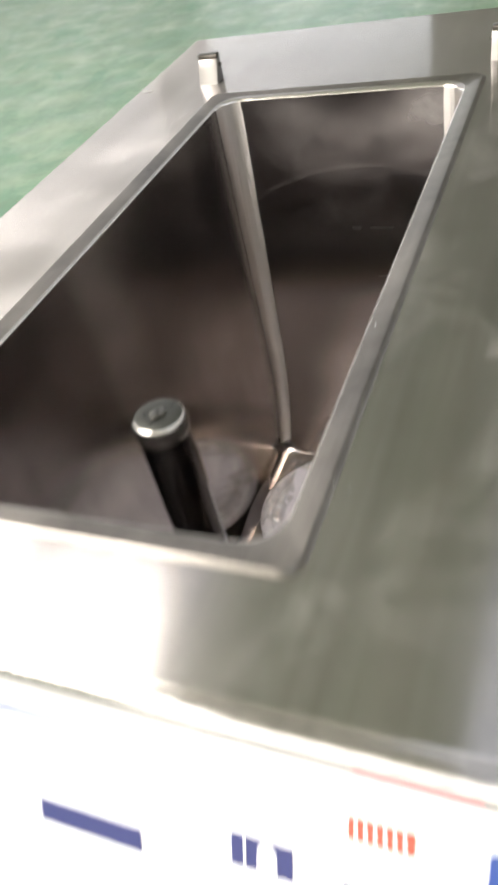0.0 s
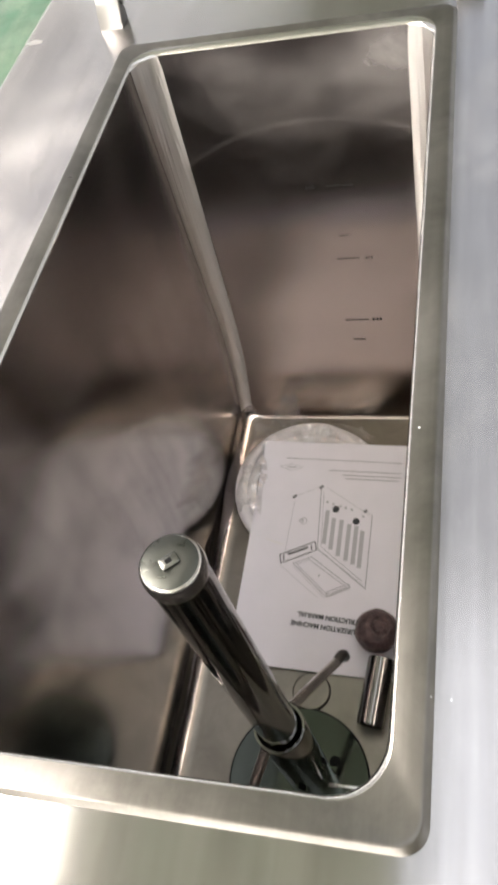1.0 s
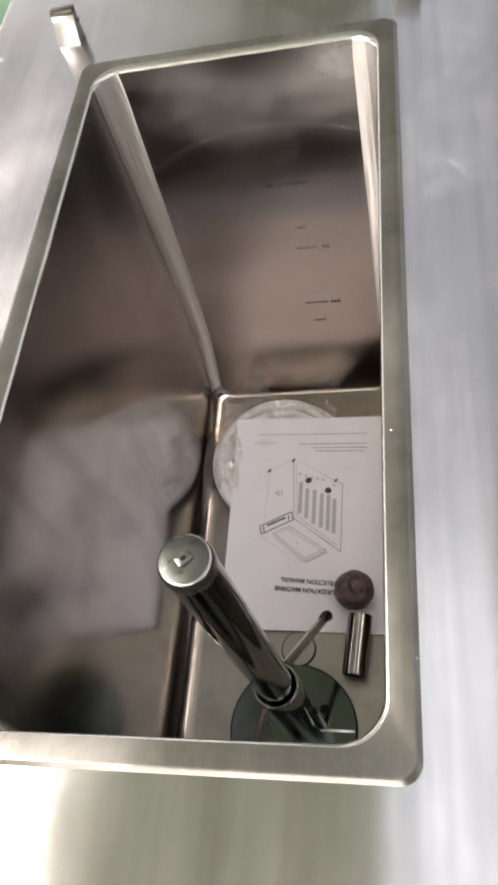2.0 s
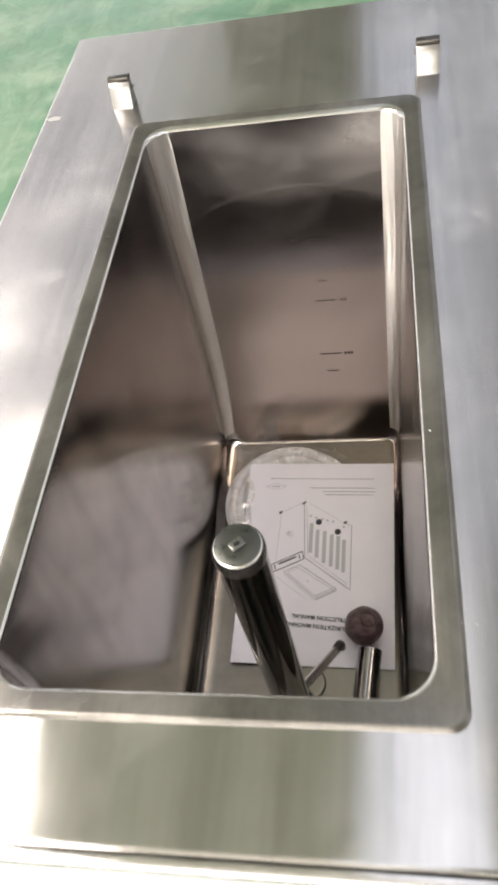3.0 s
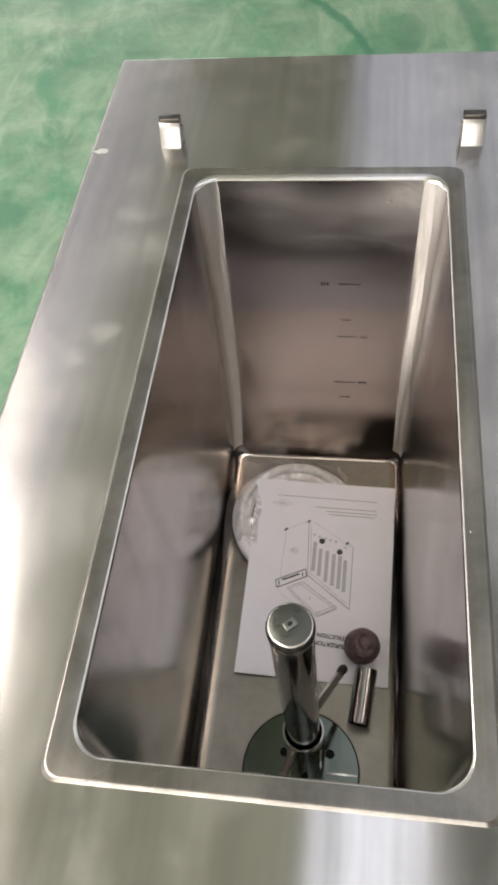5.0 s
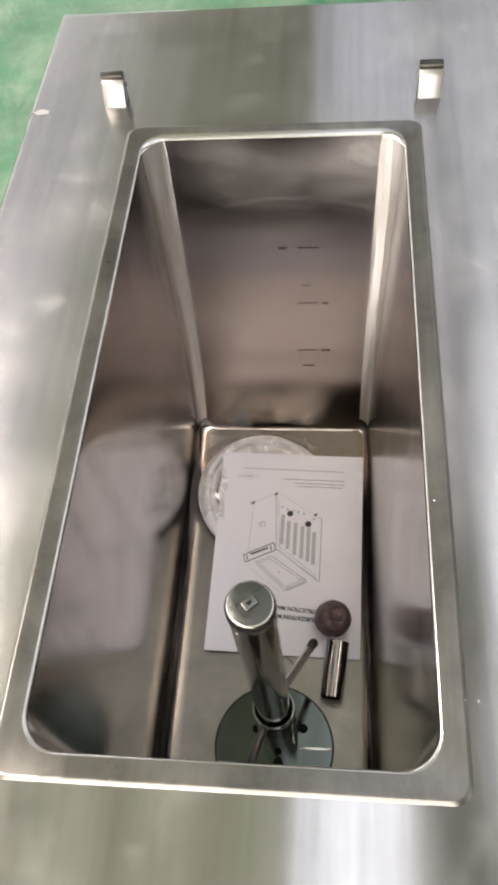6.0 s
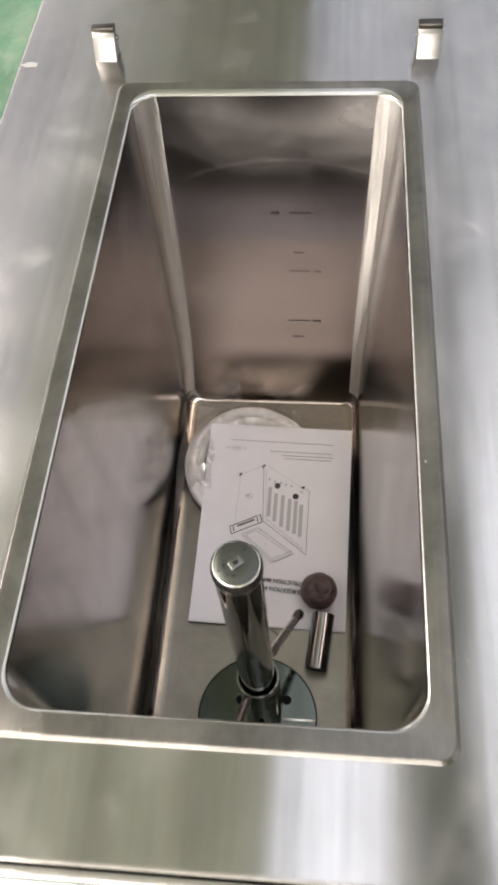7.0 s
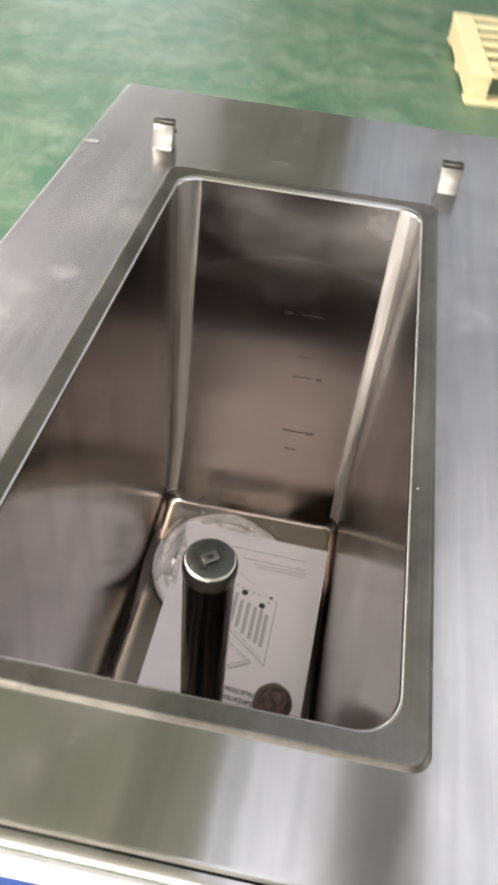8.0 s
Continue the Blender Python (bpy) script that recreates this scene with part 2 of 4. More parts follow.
M_BLUE = material("blue_print", (0.005, 0.034, 0.19), 0.4)[0]
M_PALE_BLUE = material("pale_blue_print", (0.20, 0.42, 0.80), 0.4)[0]
M_NAVY = material("violet_blue_print", (0.013, 0.016, 0.10), 0.4)[0]
M_ORANGE = material("orange_print", (0.48, 0.055, 0.03), 0.4)[0]
M_PINK = material("pink_red_print", (0.55, 0.09, 0.12), 0.4)[0]
M_PAPER, n, l, p = material("white_paper", (0.80, 0.76, 0.77), 0.62)
s = noise_node(n, l, 22.0, 5.0)
l.new(ramp(n, l, s.outputs[0], [(0.3, (0.90, 0.87, 0.91)), (0.7, (0.94, 0.905, 0.95))]).outputs[0], p.inputs["Base Color"])
s2 = noise_node(n, l, 8.0, 2.0)
relief(n, l, p, s2.outputs[0], 0.15, 0.01)
M_INK = material("grey_print", (0.38, 0.37, 0.385), 0.7)[0]
M_INK_PALE = material("pale_grey_print", (0.56, 0.55, 0.565), 0.7)[0]
M_INK_DARK = material("black_print", (0.05, 0.05, 0.055), 0.7)[0]
M_HOSE, n, l, p = material("milky_hose", (0.90, 0.87, 0.87), 0.32)
M_KNOB, n, l, p = material("dark_red_plastic", (0.10, 0.035, 0.035), 0.38)
s = noise_node(n, l, 120.0, 6.0)
l.new(ramp(n, l, s.outputs[0], [(0.3, (0.045, 0.026, 0.026)), (0.72, (0.20, 0.125, 0.12))]).outputs[0], p.inputs["Base Color"])
relief(n, l, p, s.outputs[0], 1.0, 0.006)


def film_material():
    """Thin crumpled plastic: mostly see-through, a little milky, with a crinkled gloss."""
    mat = bpy.data.materials.new("clear_plastic_film")
    mat.use_nodes = True
    n, l = mat.node_tree.nodes, mat.node_tree.links
    n.remove(n["Principled BSDF"])
    clear, gloss, milk = n.new("ShaderNodeBsdfTransparent"), n.new("ShaderNodeBsdfGlossy"), n.new("ShaderNodeBsdfDiffuse")
    body, mx = n.new("ShaderNodeMixShader"), n.new("ShaderNodeMixShader")
    clear.inputs[0].default_value = (0.95, 0.95, 0.94, 1)
    milk.inputs[0].default_value = (0.85, 0.83, 0.84, 1)
    gloss.inputs["Roughness"].default_value = 0.2
    folds = noise_node(n, l, 38.0, 3.0, rough=0.55, distortion=1.2)
    l.new(ramp(n, l, folds.outputs[0], [(0.42, 0.03), (0.70, 0.30)]).outputs[0], body.inputs[0])
    mx.inputs[0].default_value = 0.17
    l.new(clear.outputs[0], body.inputs[1])
    l.new(milk.outputs[0], body.inputs[2])
    l.new(body.outputs[0], mx.inputs[1])
    l.new(gloss.outputs[0], mx.inputs[2])
    l.new(mx.outputs[0], n["Material Output"].inputs[0])
    return mat


M_FILM = film_material()


def floor_material():
    """Green epoxy floor, trowelled in swirls, with worn pale patches and tyre marks."""
    mat, n, l, p = material("green_epoxy_floor", (0.1, 0.3, 0.17), 0.3)
    patch = noise_node(n, l, 1.6, 5.0, rough=0.55, distortion=0.5)
    swirl = noise_node(n, l, 4.6, 6.0, stretch=(1.0, 1.25, 1.0), rough=0.52, distortion=0.25)
    scuff = noise_node(n, l, 2.6, 6.0, stretch=(1.0, 1.6, 1.0), rough=0.56, distortion=0.4)
    fine = noise_node(n, l, 40.0, 6.0, rough=0.7)
    base = ramp(n, l, patch.outputs[0], [(0.22, (0.011, 0.066, 0.030)), (0.5, (0.046, 0.108, 0.059)), (0.78, (0.112, 0.165, 0.105))])
    sw = ramp(n, l, swirl.outputs[0], [(0.18, (0.011, 0.068, 0.031)), (0.5, (0.052, 0.116, 0.065)), (0.82, (0.14, 0.186, 0.128))])
    c = mix(n, l, 0.45, base.outputs[0], sw.outputs[0])
    pale = ramp(n, l, scuff.outputs[0], [(0.44, 0.0), (0.80, 0.6)])
    c = mix(n, l, pale.outputs[0], c, (0.19, 0.222, 0.168))
    fr = ramp(n, l, fine.outputs[0], [(0.25, 0.86), (0.75, 1.10)])
    c = mix(n, l, 1.0, c, fr.outputs[0], "MULTIPLY")
    brush = noise_node(n, l, 11.0, 7.0, stretch=(1.0, 0.55, 1.0), rough=0.68, distortion=0.9)
    br = ramp(n, l, brush.outputs[0], [(0.30, 0.72), (0.52, 1.0), (0.72, 1.22)])
    c = mix(n, l, 0.8, c, br.outputs[0], "MULTIPLY")
    coat = noise_node(n, l, 2.1, 7.0, stretch=(1.0, 0.8, 1.0), rough=0.58, distortion=1.1)
    thick = ramp(n, l, coat.outputs[0], [(0.57, 0.0), (0.62, 0.6), (0.75, 0.8)])
    c = mix(n, l, thick.outputs[0], c, (0.022, 0.098, 0.048))
    dabs = noise_node(n, l, 6.0, 6.0, stretch=(1.0, 0.5, 1.0), rough=0.66, distortion=1.3)
    dry = ramp(n, l, dabs.outputs[0], [(0.48, 0.0), (0.68, 0.5)])
    c = mix(n, l, dry.outputs[0], c, (0.165, 0.215, 0.15))
    rub = noise_node(n, l, 7.0, 6.0, stretch=(0.35, 1.0, 1.0), rough=0.66, distortion=1.6)
    grey = ramp(n, l, rub.outputs[0], [(0.60, 0.0), (0.70, 0.5)])
    c = mix(n, l, grey.outputs[0], c, (0.055, 0.085, 0.052))
    geo = n.new("ShaderNodeNewGeometry")
    for cx, cy, radius, width, strength in ((-0.68, 2.207, 0.905, 0.024, 0.85), (-0.306, 2.495, 0.862, 0.042, 0.65), (-0.885, 1.66, 0.0, 0.12, 0.8), (-0.50, 4.55, 0.0, 0.09, 0.5)):
        warp = noise_node(n, l, 9.0, 4.0, rough=0.7)
        dist = n.new("ShaderNodeVectorMath")
        dist.operation, dist.inputs[1].default_value = "DISTANCE", (cx, cy, 0)
        l.new(geo.outputs["Position"], dist.inputs[0])
        shift = n.new("ShaderNodeMath")
        shift.operation, shift.inputs[1].default_value = "MULTIPLY_ADD", 0.06 if radius else 0.16
        l.new(warp.outputs[0], shift.inputs[0])
        l.new(dist.outputs["Value"], shift.inputs[2])
        off = n.new("ShaderNodeMath")
        off.operation, off.inputs[1].default_value = "SUBTRACT", radius + (0.03 if radius else 0.08)
        l.new(shift.outputs[0], off.inputs[0])
        away = n.new("ShaderNodeMath")
        away.operation = "ABSOLUTE"
        l.new(off.outputs[0], away.inputs[0])
        near = n.new("ShaderNodeMapRange")
        near.inputs["From Min"].default_value, near.inputs["From Max"].default_value = width, width * 0.4
        near.inputs["To Min"].default_value, near.inputs["To Max"].default_value = 0.0, strength
        l.new(away.outputs[0], near.inputs["Value"])
        if radius:
            sweep = n.new("ShaderNodeSeparateXYZ")
            l.new(geo.outputs["Position"], sweep.inputs[0])
            worn = n.new("ShaderNodeMapRange")
            worn.inputs["From Min"].default_value, worn.inputs["From Max"].default_value = cx + 0.1, cx + 0.5
            l.new(sweep.outputs[0], worn.inputs["Value"])
        else:
            worn = ramp(n, l, patch.outputs[0], [(0.40, 0.25), (0.56, 1.0)])
        f = n.new("ShaderNodeMath")
        f.operation = "MULTIPLY"
        l.new(near.outputs[0], f.inputs[0])
        l.new(worn.outputs[0], f.inputs[1])
        c = mix(n, l, f.outputs[0], c, (0.015, 0.075, 0.038))
    l.new(c, p.inputs["Base Color"])
    l.new(ramp(n, l, swirl.outputs[0], [(0.3, 0.36), (0.7, 0.5)]).outputs[0], p.inputs["Roughness"])
    strokes = relief(n, l, p, fine.outputs[0], 0.05, 0.01)
    relief(n, l, p, dabs.outputs[0], 0.12, 0.01, strokes)
    return mat


M_FLOOR = floor_material()
M_WALL, n, l, p = material("painted_hall_wall", (0.5, 0.5, 0.46), 0.7)
s = noise_node(n, l, 0.8, 6.0)
l.new(ramp(n, l, s.outputs[0], [(0.3, (0.44, 0.44, 0.40)), (0.7, (0.54, 0.54, 0.50))]).outputs[0], p.inputs["Base Color"])
M_ROOF, n, l, p = material("grey_roof_sheet", (0.54, 0.48, 0.49), 0.6)
s = noise_node(n, l, 0.7, 5.0)
l.new(ramp(n, l, s.outputs[0], [(0.3, (0.815, 0.75, 0.722)), (0.7, (0.885, 0.815, 0.787))]).outputs[0], p.inputs["Base Color"])
M_ADDED_PURLIN = material("pale_added_purlin", (0.70, 0.65, 0.61), 0.6)[0]
M_BEAM = material("grey_beam_paint", (0.30, 0.29, 0.28), 0.6)[0]
M_WOOD, n, l, p = material("pine_wood", (0.68, 0.56, 0.32), 0.6)
s = noise_node(n, l, 7.0, 6.0, stretch=(1.0, 9.0, 9.0), distortion=0.8)
info = n.new("ShaderNodeObjectInfo")
tone = ramp(n, l, info.outputs["Random"], [(0.0, 0.85), (1.0, 1.08)])
l.new(mix(n, l, 1.0, ramp(n, l, s.outputs[0], [(0.3, (0.60, 0.50, 0.26)), (0.7, (0.74, 0.65, 0.40))]).outputs[0], tone.outputs[0], "MULTIPLY"), p.inputs["Base Color"])


# ---- building helpers ----
def mesh_from(name, bm, mat, smooth=True, angle=35):
    """A mesh with its grain map: along the sheet on flat parts, upright on walls."""
    bm.normal_update()
    uv = bm.loops.layers.uv.new("grain")
    for f in bm.faces:
        flat = abs(f.normal.z) > 0.7
        for lp in f.loops:
            co = lp.vert.co
            lp[uv].uv = (co.y, co.x) if flat else (co.z, co.x * 0.37 + co.y * 0.93 if abs(f.normal.x) > abs(f.normal.y) else co.x * 0.93 + co.y * 0.37)
        f.smooth = smooth
    if smooth:
        for e in bm.edges:
            if len(e.link_faces) == 2 and e.calc_face_angle(0) > radians(angle):
                e.smooth = False
    me = bpy.data.meshes.new(name)
    bm.to_mesh(me)
    bm.free()
    me.materials.append(mat)
    return me


def part(name, bm, mat, parent, label="", smooth=True, angle=35):
    """One mesh object under a thing or a part, modelled in world places."""
    ob = new(name, mesh_from(name, bm, mat, smooth, angle))
    ob.parent = parent
    if not parent.parent:
        ob.matrix_parent_inverse = Matrix.Translation(-parent.location)
    if label:
        tagged(ob, label)
    return ob


def thing(name, at, label, category, group="", kind=""):
    ob = new(name)
    ob.empty_display_size = 0.05
    ob.location = at
    return tagged(ob, label, category, group, kind)


def structure(name, bm, mat, label, category, smooth=False):
    return tagged(new(name, mesh_from(name, bm, mat, smooth)), label, category, kind="structure")


def box(bm, x0, x1, y0, y1, z0, z1, bevel=0.0, segments=2):
    r = bmesh.ops.create_cube(bm, size=1.0)
    for v in r["verts"]:
        v.co = Vector(((x0 + x1) / 2 + v.co.x * (x1 - x0), (y0 + y1) / 2 + v.co.y * (y1 - y0), (z0 + z1) / 2 + v.co.z * (z1 - z0)))
    if bevel:
        edges = {e for v in r["verts"] for e in v.link_edges}
        bmesh.ops.bevel(bm, geom=list(edges), offset=bevel, segments=segments, affect="EDGES", profile=0.5)
    return bm


def boxed(*args, **more):
    return box(bmesh.new(), *args, **more)


def lathe(bm, profile, steps=48, centre=(0, 0), m=None):
    """Turn a profile of (radius, height) round the upright axis."""
    rings = []
    for r, z in profile:
        if r < 1e-6:
            rings.append([bm.verts.new((centre[0], centre[1], z))])
        else:
            rings.append([bm.verts.new((centre[0] + r * math.cos(2 * math.pi * i / steps), centre[1] + r * math.sin(2 * math.pi * i / steps), z)) for i in range(steps)])
    for a, b in zip(rings, rings[1:]):
        for i in range(steps):
            j = (i + 1) % steps
            quad = [a[i % len(a)], a[j % len(a)], b[j % len(b)], b[i % len(b)]]
            quad = list(dict.fromkeys(quad))
            if len(quad) > 2:
                bm.faces.new(quad)
    if m:
        bmesh.ops.transform(bm, matrix=m, verts=[v for ring in rings for v in ring])
    return bm


def tube(bm, points, radius, sides=12, closed=False):
    """A round rod along a line of points."""
    pts = [Vector(q) for q in points]
    rings, up = [], Vector((0.13, 0.21, 0.97)).normalized()
    for i, q in enumerate(pts):
        if closed:
            d = (pts[(i + 1) % len(pts)] - pts[i - 1]).normalized()
        else:
            d = (pts[min(i + 1, len(pts) - 1)] - pts[max(i - 1, 0)]).normalized()
        a = d.cross(up).normalized()
        b = d.cross(a)
        rad = radius(i / (len(pts) - 1)) if callable(radius) else radius
        rings.append([bm.verts.new(q + (a * math.cos(2 * math.pi * k / sides) + b * math.sin(2 * math.pi * k / sides)) * rad) for k in range(sides)])
    pairs = list(zip(rings, rings[1:])) + ([(rings[-1], rings[0])] if closed else [])
    for r, q in pairs:
        for k in range(sides):
            bm.faces.new((r[k], r[(k + 1) % sides], q[(k + 1) % sides], q[k]))
    if not closed:
        bm.faces.new(rings[0][::-1])
        bm.faces.new(rings[-1])
    bmesh.ops.recalc_face_normals(bm, faces=bm.faces)
    return bm


def rounded(x0, x1, y0, y1, r, z, n=8):
    """Points of a rectangle with round corners, anticlockwise."""
    out = []
    for cx, cy, start in ((x1 - r, y1 - r, 0), (x0 + r, y1 - r, 90), (x0 + r, y0 + r, 180), (x1 - r, y0 + r, 270)):
        for k in range(n + 1):
            a = radians(start + 90 * k / n)
            out.append((cx + r * math.cos(a), cy + r * math.sin(a), z))
    return out


def loft(bm, loops, cap=False):
    rings = [[bm.verts.new(q) for q in lp] for lp in loops]
    for a, b in zip(rings, rings[1:]):
        for i in range(len(a)):
            j = (i + 1) % len(a)
            bm.faces.new((a[i], a[j], b[j], b[i]))
    if cap:
        bm.faces.new(rings[-1])
    return rings


def plate(bm, outer, holes, z_top, thick):
    """A flat plate with holes: top, bottom and all edges."""
    edges, loops = [], []
    for lp in (outer, *holes):
        vs = [bm.verts.new((q[0], q[1], z_top)) for q in lp]
        loops.append(vs)
        edges += [bm.edges.new((vs[i], vs[(i + 1) % len(vs)])) for i in range(len(vs))]
    bmesh.ops.triangle_fill(bm, use_beauty=True, use_dissolve=False, edges=edges)
    for f in bm.faces:
        if f.normal.z < 0:
            f.normal_flip()
    if thick:
        for vs in loops:
            low = [bm.verts.new((v.co.x, v.co.y, z_top - thick)) for v in vs]
            for i in range(len(vs)):
                j = (i + 1) % len(vs)
                bm.faces.new((vs[j], vs[i], low[i], low[j]))
    return bm


def lettering(name, text, size, m, mat, parent, depth=0.0003, stretch=1.0, bold=0.0):
    """Words in the built-in font as one mesh; m puts the text's start."""
    cu = bpy.data.curves.new(name, "FONT")
    cu.body, cu.size, cu.extrude, cu.offset = text, size, depth, bold
    cu.resolution_u = 3
    tmp = bpy.data.objects.new(name, cu)
    scene.collection.objects.link(tmp)
    me = bpy.data.meshes.new_from_object(tmp.evaluated_get(bpy.context.evaluated_depsgraph_get()))
    bpy.data.objects.remove(tmp)
    me.transform(m @ Matrix.Diagonal((stretch, 1, 1, 1)))
    me.materials.clear()
    me.materials.append(mat)
    ob = new(name, me)
    ob.parent = parent
    return ob


# ---- the hall ----
x0, x1, y0, y1, H = HALL
structure("floor", boxed(x0 - 0.3, x1 + 0.3, y0 - 0.3, y1 + 0.3, -0.25, 0.0), M_FLOOR, "green trowelled epoxy workshop floor with worn pale patches", "floor")
bm = bmesh.new()
plate(bm, [(x0 - 0.3, y0 - 0.3), (x1 + 0.3, y0 - 0.3), (x1 + 0.3, y1 + 0.3), (x0 - 0.3, y1 + 0.3)],
      [[(a, c), (b, c), (b, d), (a, d)] for a, b, c, d in ROOFLIGHTS], H + 0.2, 0.2)
bot = bmesh.ops.duplicate(bm, geom=[f for f in bm.faces if abs(f.normal.z) > 0.9])
for v in {v for g in bot["geom"] if isinstance(g, bmesh.types.BMFace) for v in g.verts}:
    v.co.z = H
bmesh.ops.remove_doubles(bm, verts=bm.verts, dist=0.001)
bmesh.ops.recalc_face_normals(bm, faces=bm.faces)
structure("ceiling", bm, M_ROOF, "grey sheet roof with long rooflight openings", "ceiling")
structure("roof_beam", boxed(0.88, 1.22, y0, 2.3, H - 0.5, H, bevel=0.01), M_BEAM, "dark grey steel roof beam", "beam")
structure("roof_purlin", boxed(1.32, 1.39, 2.3, y1, H - 0.25, H, bevel=0.01), M_BEAM, "narrow dark grey steel roof purlin", "beam")
# Unseen purlins, added to put tonal bands into the top sheet's reflection.
for bx, bw in ((-1.95, 0.10), (-1.30, 0.16), (-0.62, 0.08), (-0.14, 0.14)):
    structure("roof_purlin", boxed(bx, bx + bw, y0, y1, H - 0.12, H, bevel=0.01), M_ADDED_PURLIN, "narrow unseen purlin added to band the reflections", "beam")
structure("rooflight_bar", boxed(0.115, 0.165, -3.0, 15.0, H - 0.06, H + 0.04), M_BEAM, "dark bar across the rooflight", "bar")
for name, xa, xb in (("wall_west", x0 - 0.3, x0), ("wall_east", x1, x1 + 0.3)):
    wy0, wy1, wz0, wz1 = FILL_WINDOWS
    bm = boxed(xa, xb, y0, y1, 0, wz0)
    box(bm, xa, xb, y0, y1, wz1, H)
    box(bm, xa, xb, y0, wy0, wz0, wz1)
    box(bm, xa, xb, wy1, y1, wz0, wz1)
    structure(name, bm, M_WALL, "plain painted hall wall with an added window band", "wall")
bm = boxed(x0, x1, y1, y1 + 0.3, 0, NORTH_WINDOW[2])
box(bm, x0, x1, y1, y1 + 0.3, NORTH_WINDOW[3], H)
box(bm, x0, NORTH_WINDOW[0], y1, y1 + 0.3, NORTH_WINDOW[2], NORTH_WINDOW[3])
box(bm, NORTH_WINDOW[1], x1, y1, y1 + 0.3, NORTH_WINDOW[2], NORTH_WINDOW[3])
structure("wall_north", bm, M_WALL, "plain painted hall wall with a wide unseen window", "wall")
bm = boxed(x0, SOUTH_DOOR[0], y0 - 0.3, y0, 0, H)
box(bm, SOUTH_DOOR[1], x1, y0 - 0.3, y0, 0, H)
box(bm, SOUTH_DOOR[0], SOUTH_DOOR[1], y0 - 0.3, y0, SOUTH_DOOR[3], H)
structure("wall_south", bm, M_WALL, "plain painted hall wall with a wide open gate", "wall")

# ---- the machine ----
CX = 0.1335                                    # the tank's middle line
MX0, MX1, MY0, MY1 = -0.135, 0.402, -0.0865, 0.842   # edges of the top
machine = thing("pasteurizer", (CX, 0.37, 0), "stainless steel pasteurizing machine with an open tank", "machine")

# top: a folded sheet with a hole for the tank's rim
RIM = 0.0185
IX0, IX1, IY0, IY1 = 0.0, 0.267, 0.0, 0.601
bm = bmesh.new()
hole = rounded(IX0 - RIM, IX1 + RIM, IY0 - RIM, IY1 + RIM, 0.012, DECK)
def top_edge(inset, drop, r=0.004):
    return rounded(MX0 + inset, MX1 - inset, MY0 + inset, MY1 - inset, r, DECK - drop, 3)


plate(bm, top_edge(0.005, 0.0, 0.003), [hole], DECK, 0)
loft(bm, [top_edge(0.005, 0.0, 0.003), top_edge(0.0036, 0.0004, 0.0035), top_edge(0.0020, 0.0014), top_edge(0.0008, 0.0030), top_edge(0.0, 0.0052), rounded(MX0, MX1, MY0, MY1, 0.004, DECK - 0.009, 3), rounded(MX0 + 0.012, MX1 - 0.012, MY0 + 0.006, MY1 - 0.012, 0.004, DECK - 0.009, 3)])
bmesh.ops.remove_doubles(bm, verts=bm.verts, dist=0.0001)
bmesh.ops.recalc_face_normals(bm, faces=bm.faces)
part("top_plate", bm, M_DECK, machine, "brushed stainless steel top sheet with soft smudges", angle=12)

# rim: a low raised frame round the mouth
def ring(off, z, r, far=0.0):
    return rounded(IX0 - off, IX1 + off, IY0 - off, IY1 + off + far, r, z)


bm = bmesh.new()
loft(bm, [ring(RIM, DECK, 0.012), ring(RIM - 0.0024, DECK + 0.0024, 0.0115), ring(RIM - 0.0028, DECK + 0.0027, 0.0116), ring(RIM - 0.0033, DECK + 0.0028, 0.012), ring(RIM - 0.0040, DECK + 0.00275, 0.0125),
          ring(0.0020, DECK + 0.0006, 0.0250, 0.0048)])
part("rim", bm, M_RIM, machine, "slightly raised satin steel rim round the tank mouth", angle=50)
# Inner edge in paler steel, painting the highlight line round the mouth.
bm = bmesh.new()
loft(bm, [ring(0.0020, DECK + 0.0006, 0.0250, 0.0048), ring(0.0016, DECK + 0.0005, 0.0252, 0.0041), ring(0.0011, DECK + 0.0002, 0.0255, 0.0029), ring(0.0006, DECK - 0.0004, 0.0258, 0.0016), ring(0.0002, DECK - 0.0012, 0.0261, 0.0006), ring(0.0, DECK - 0.0022, 0.0264)])
part("inner_lip", bm, M_EDGE_HIGHLIGHT, machine, "rounded inner edge of the rim, paler for its highlight", angle=60)

# tank: walls with round corners, rolled into the bottom
FLOOR = 0.425
bm = bmesh.new()


def far_lean(up):
    """How far the far wall has come in at a height over the bottom: it leans more and more, then rolls."""
    knots = ((0.185, 0.0), (0.15, 2.5), (0.135, 5.0), (0.115, 8.3), (0.097, 10.4), (0.06, 14.0), (0.004, 23.0))
    come, foot, start = 0.0, 0.0066, math.cos(radians(23))
    for (ha, ta), (hb, tb) in zip(knots, knots[1:]):
        h = min(ha, max(hb, up))
        t = ta + (tb - ta) * (ha - h) / (ha - hb)
        come += (ha - h) * math.tan(radians((ta + t) / 2))
    if up < 0.004:
        come += foot * (start - math.sqrt(max(0.0, 1 - (1 - up / foot) ** 2)))
    return come


def tank_ring(z, f, r):
    """One level of the tank, f of the way down; the walls lean a little, and roll in at the bottom."""
    up = max(0.0, z - FLOOR)

    def roll(radius):
        return radius - math.sqrt(max(0.0, radius ** 2 - max(0.0, radius - up) ** 2))

    end = far_lean(up)
    return rounded(IX0 - 0.010 * f + roll(ROLL), IX1 - 0.010 * f - roll(0.0150), IY0 + 0.003 * f + roll(0.018), IY1 + 0.011 * f - end, r, z)


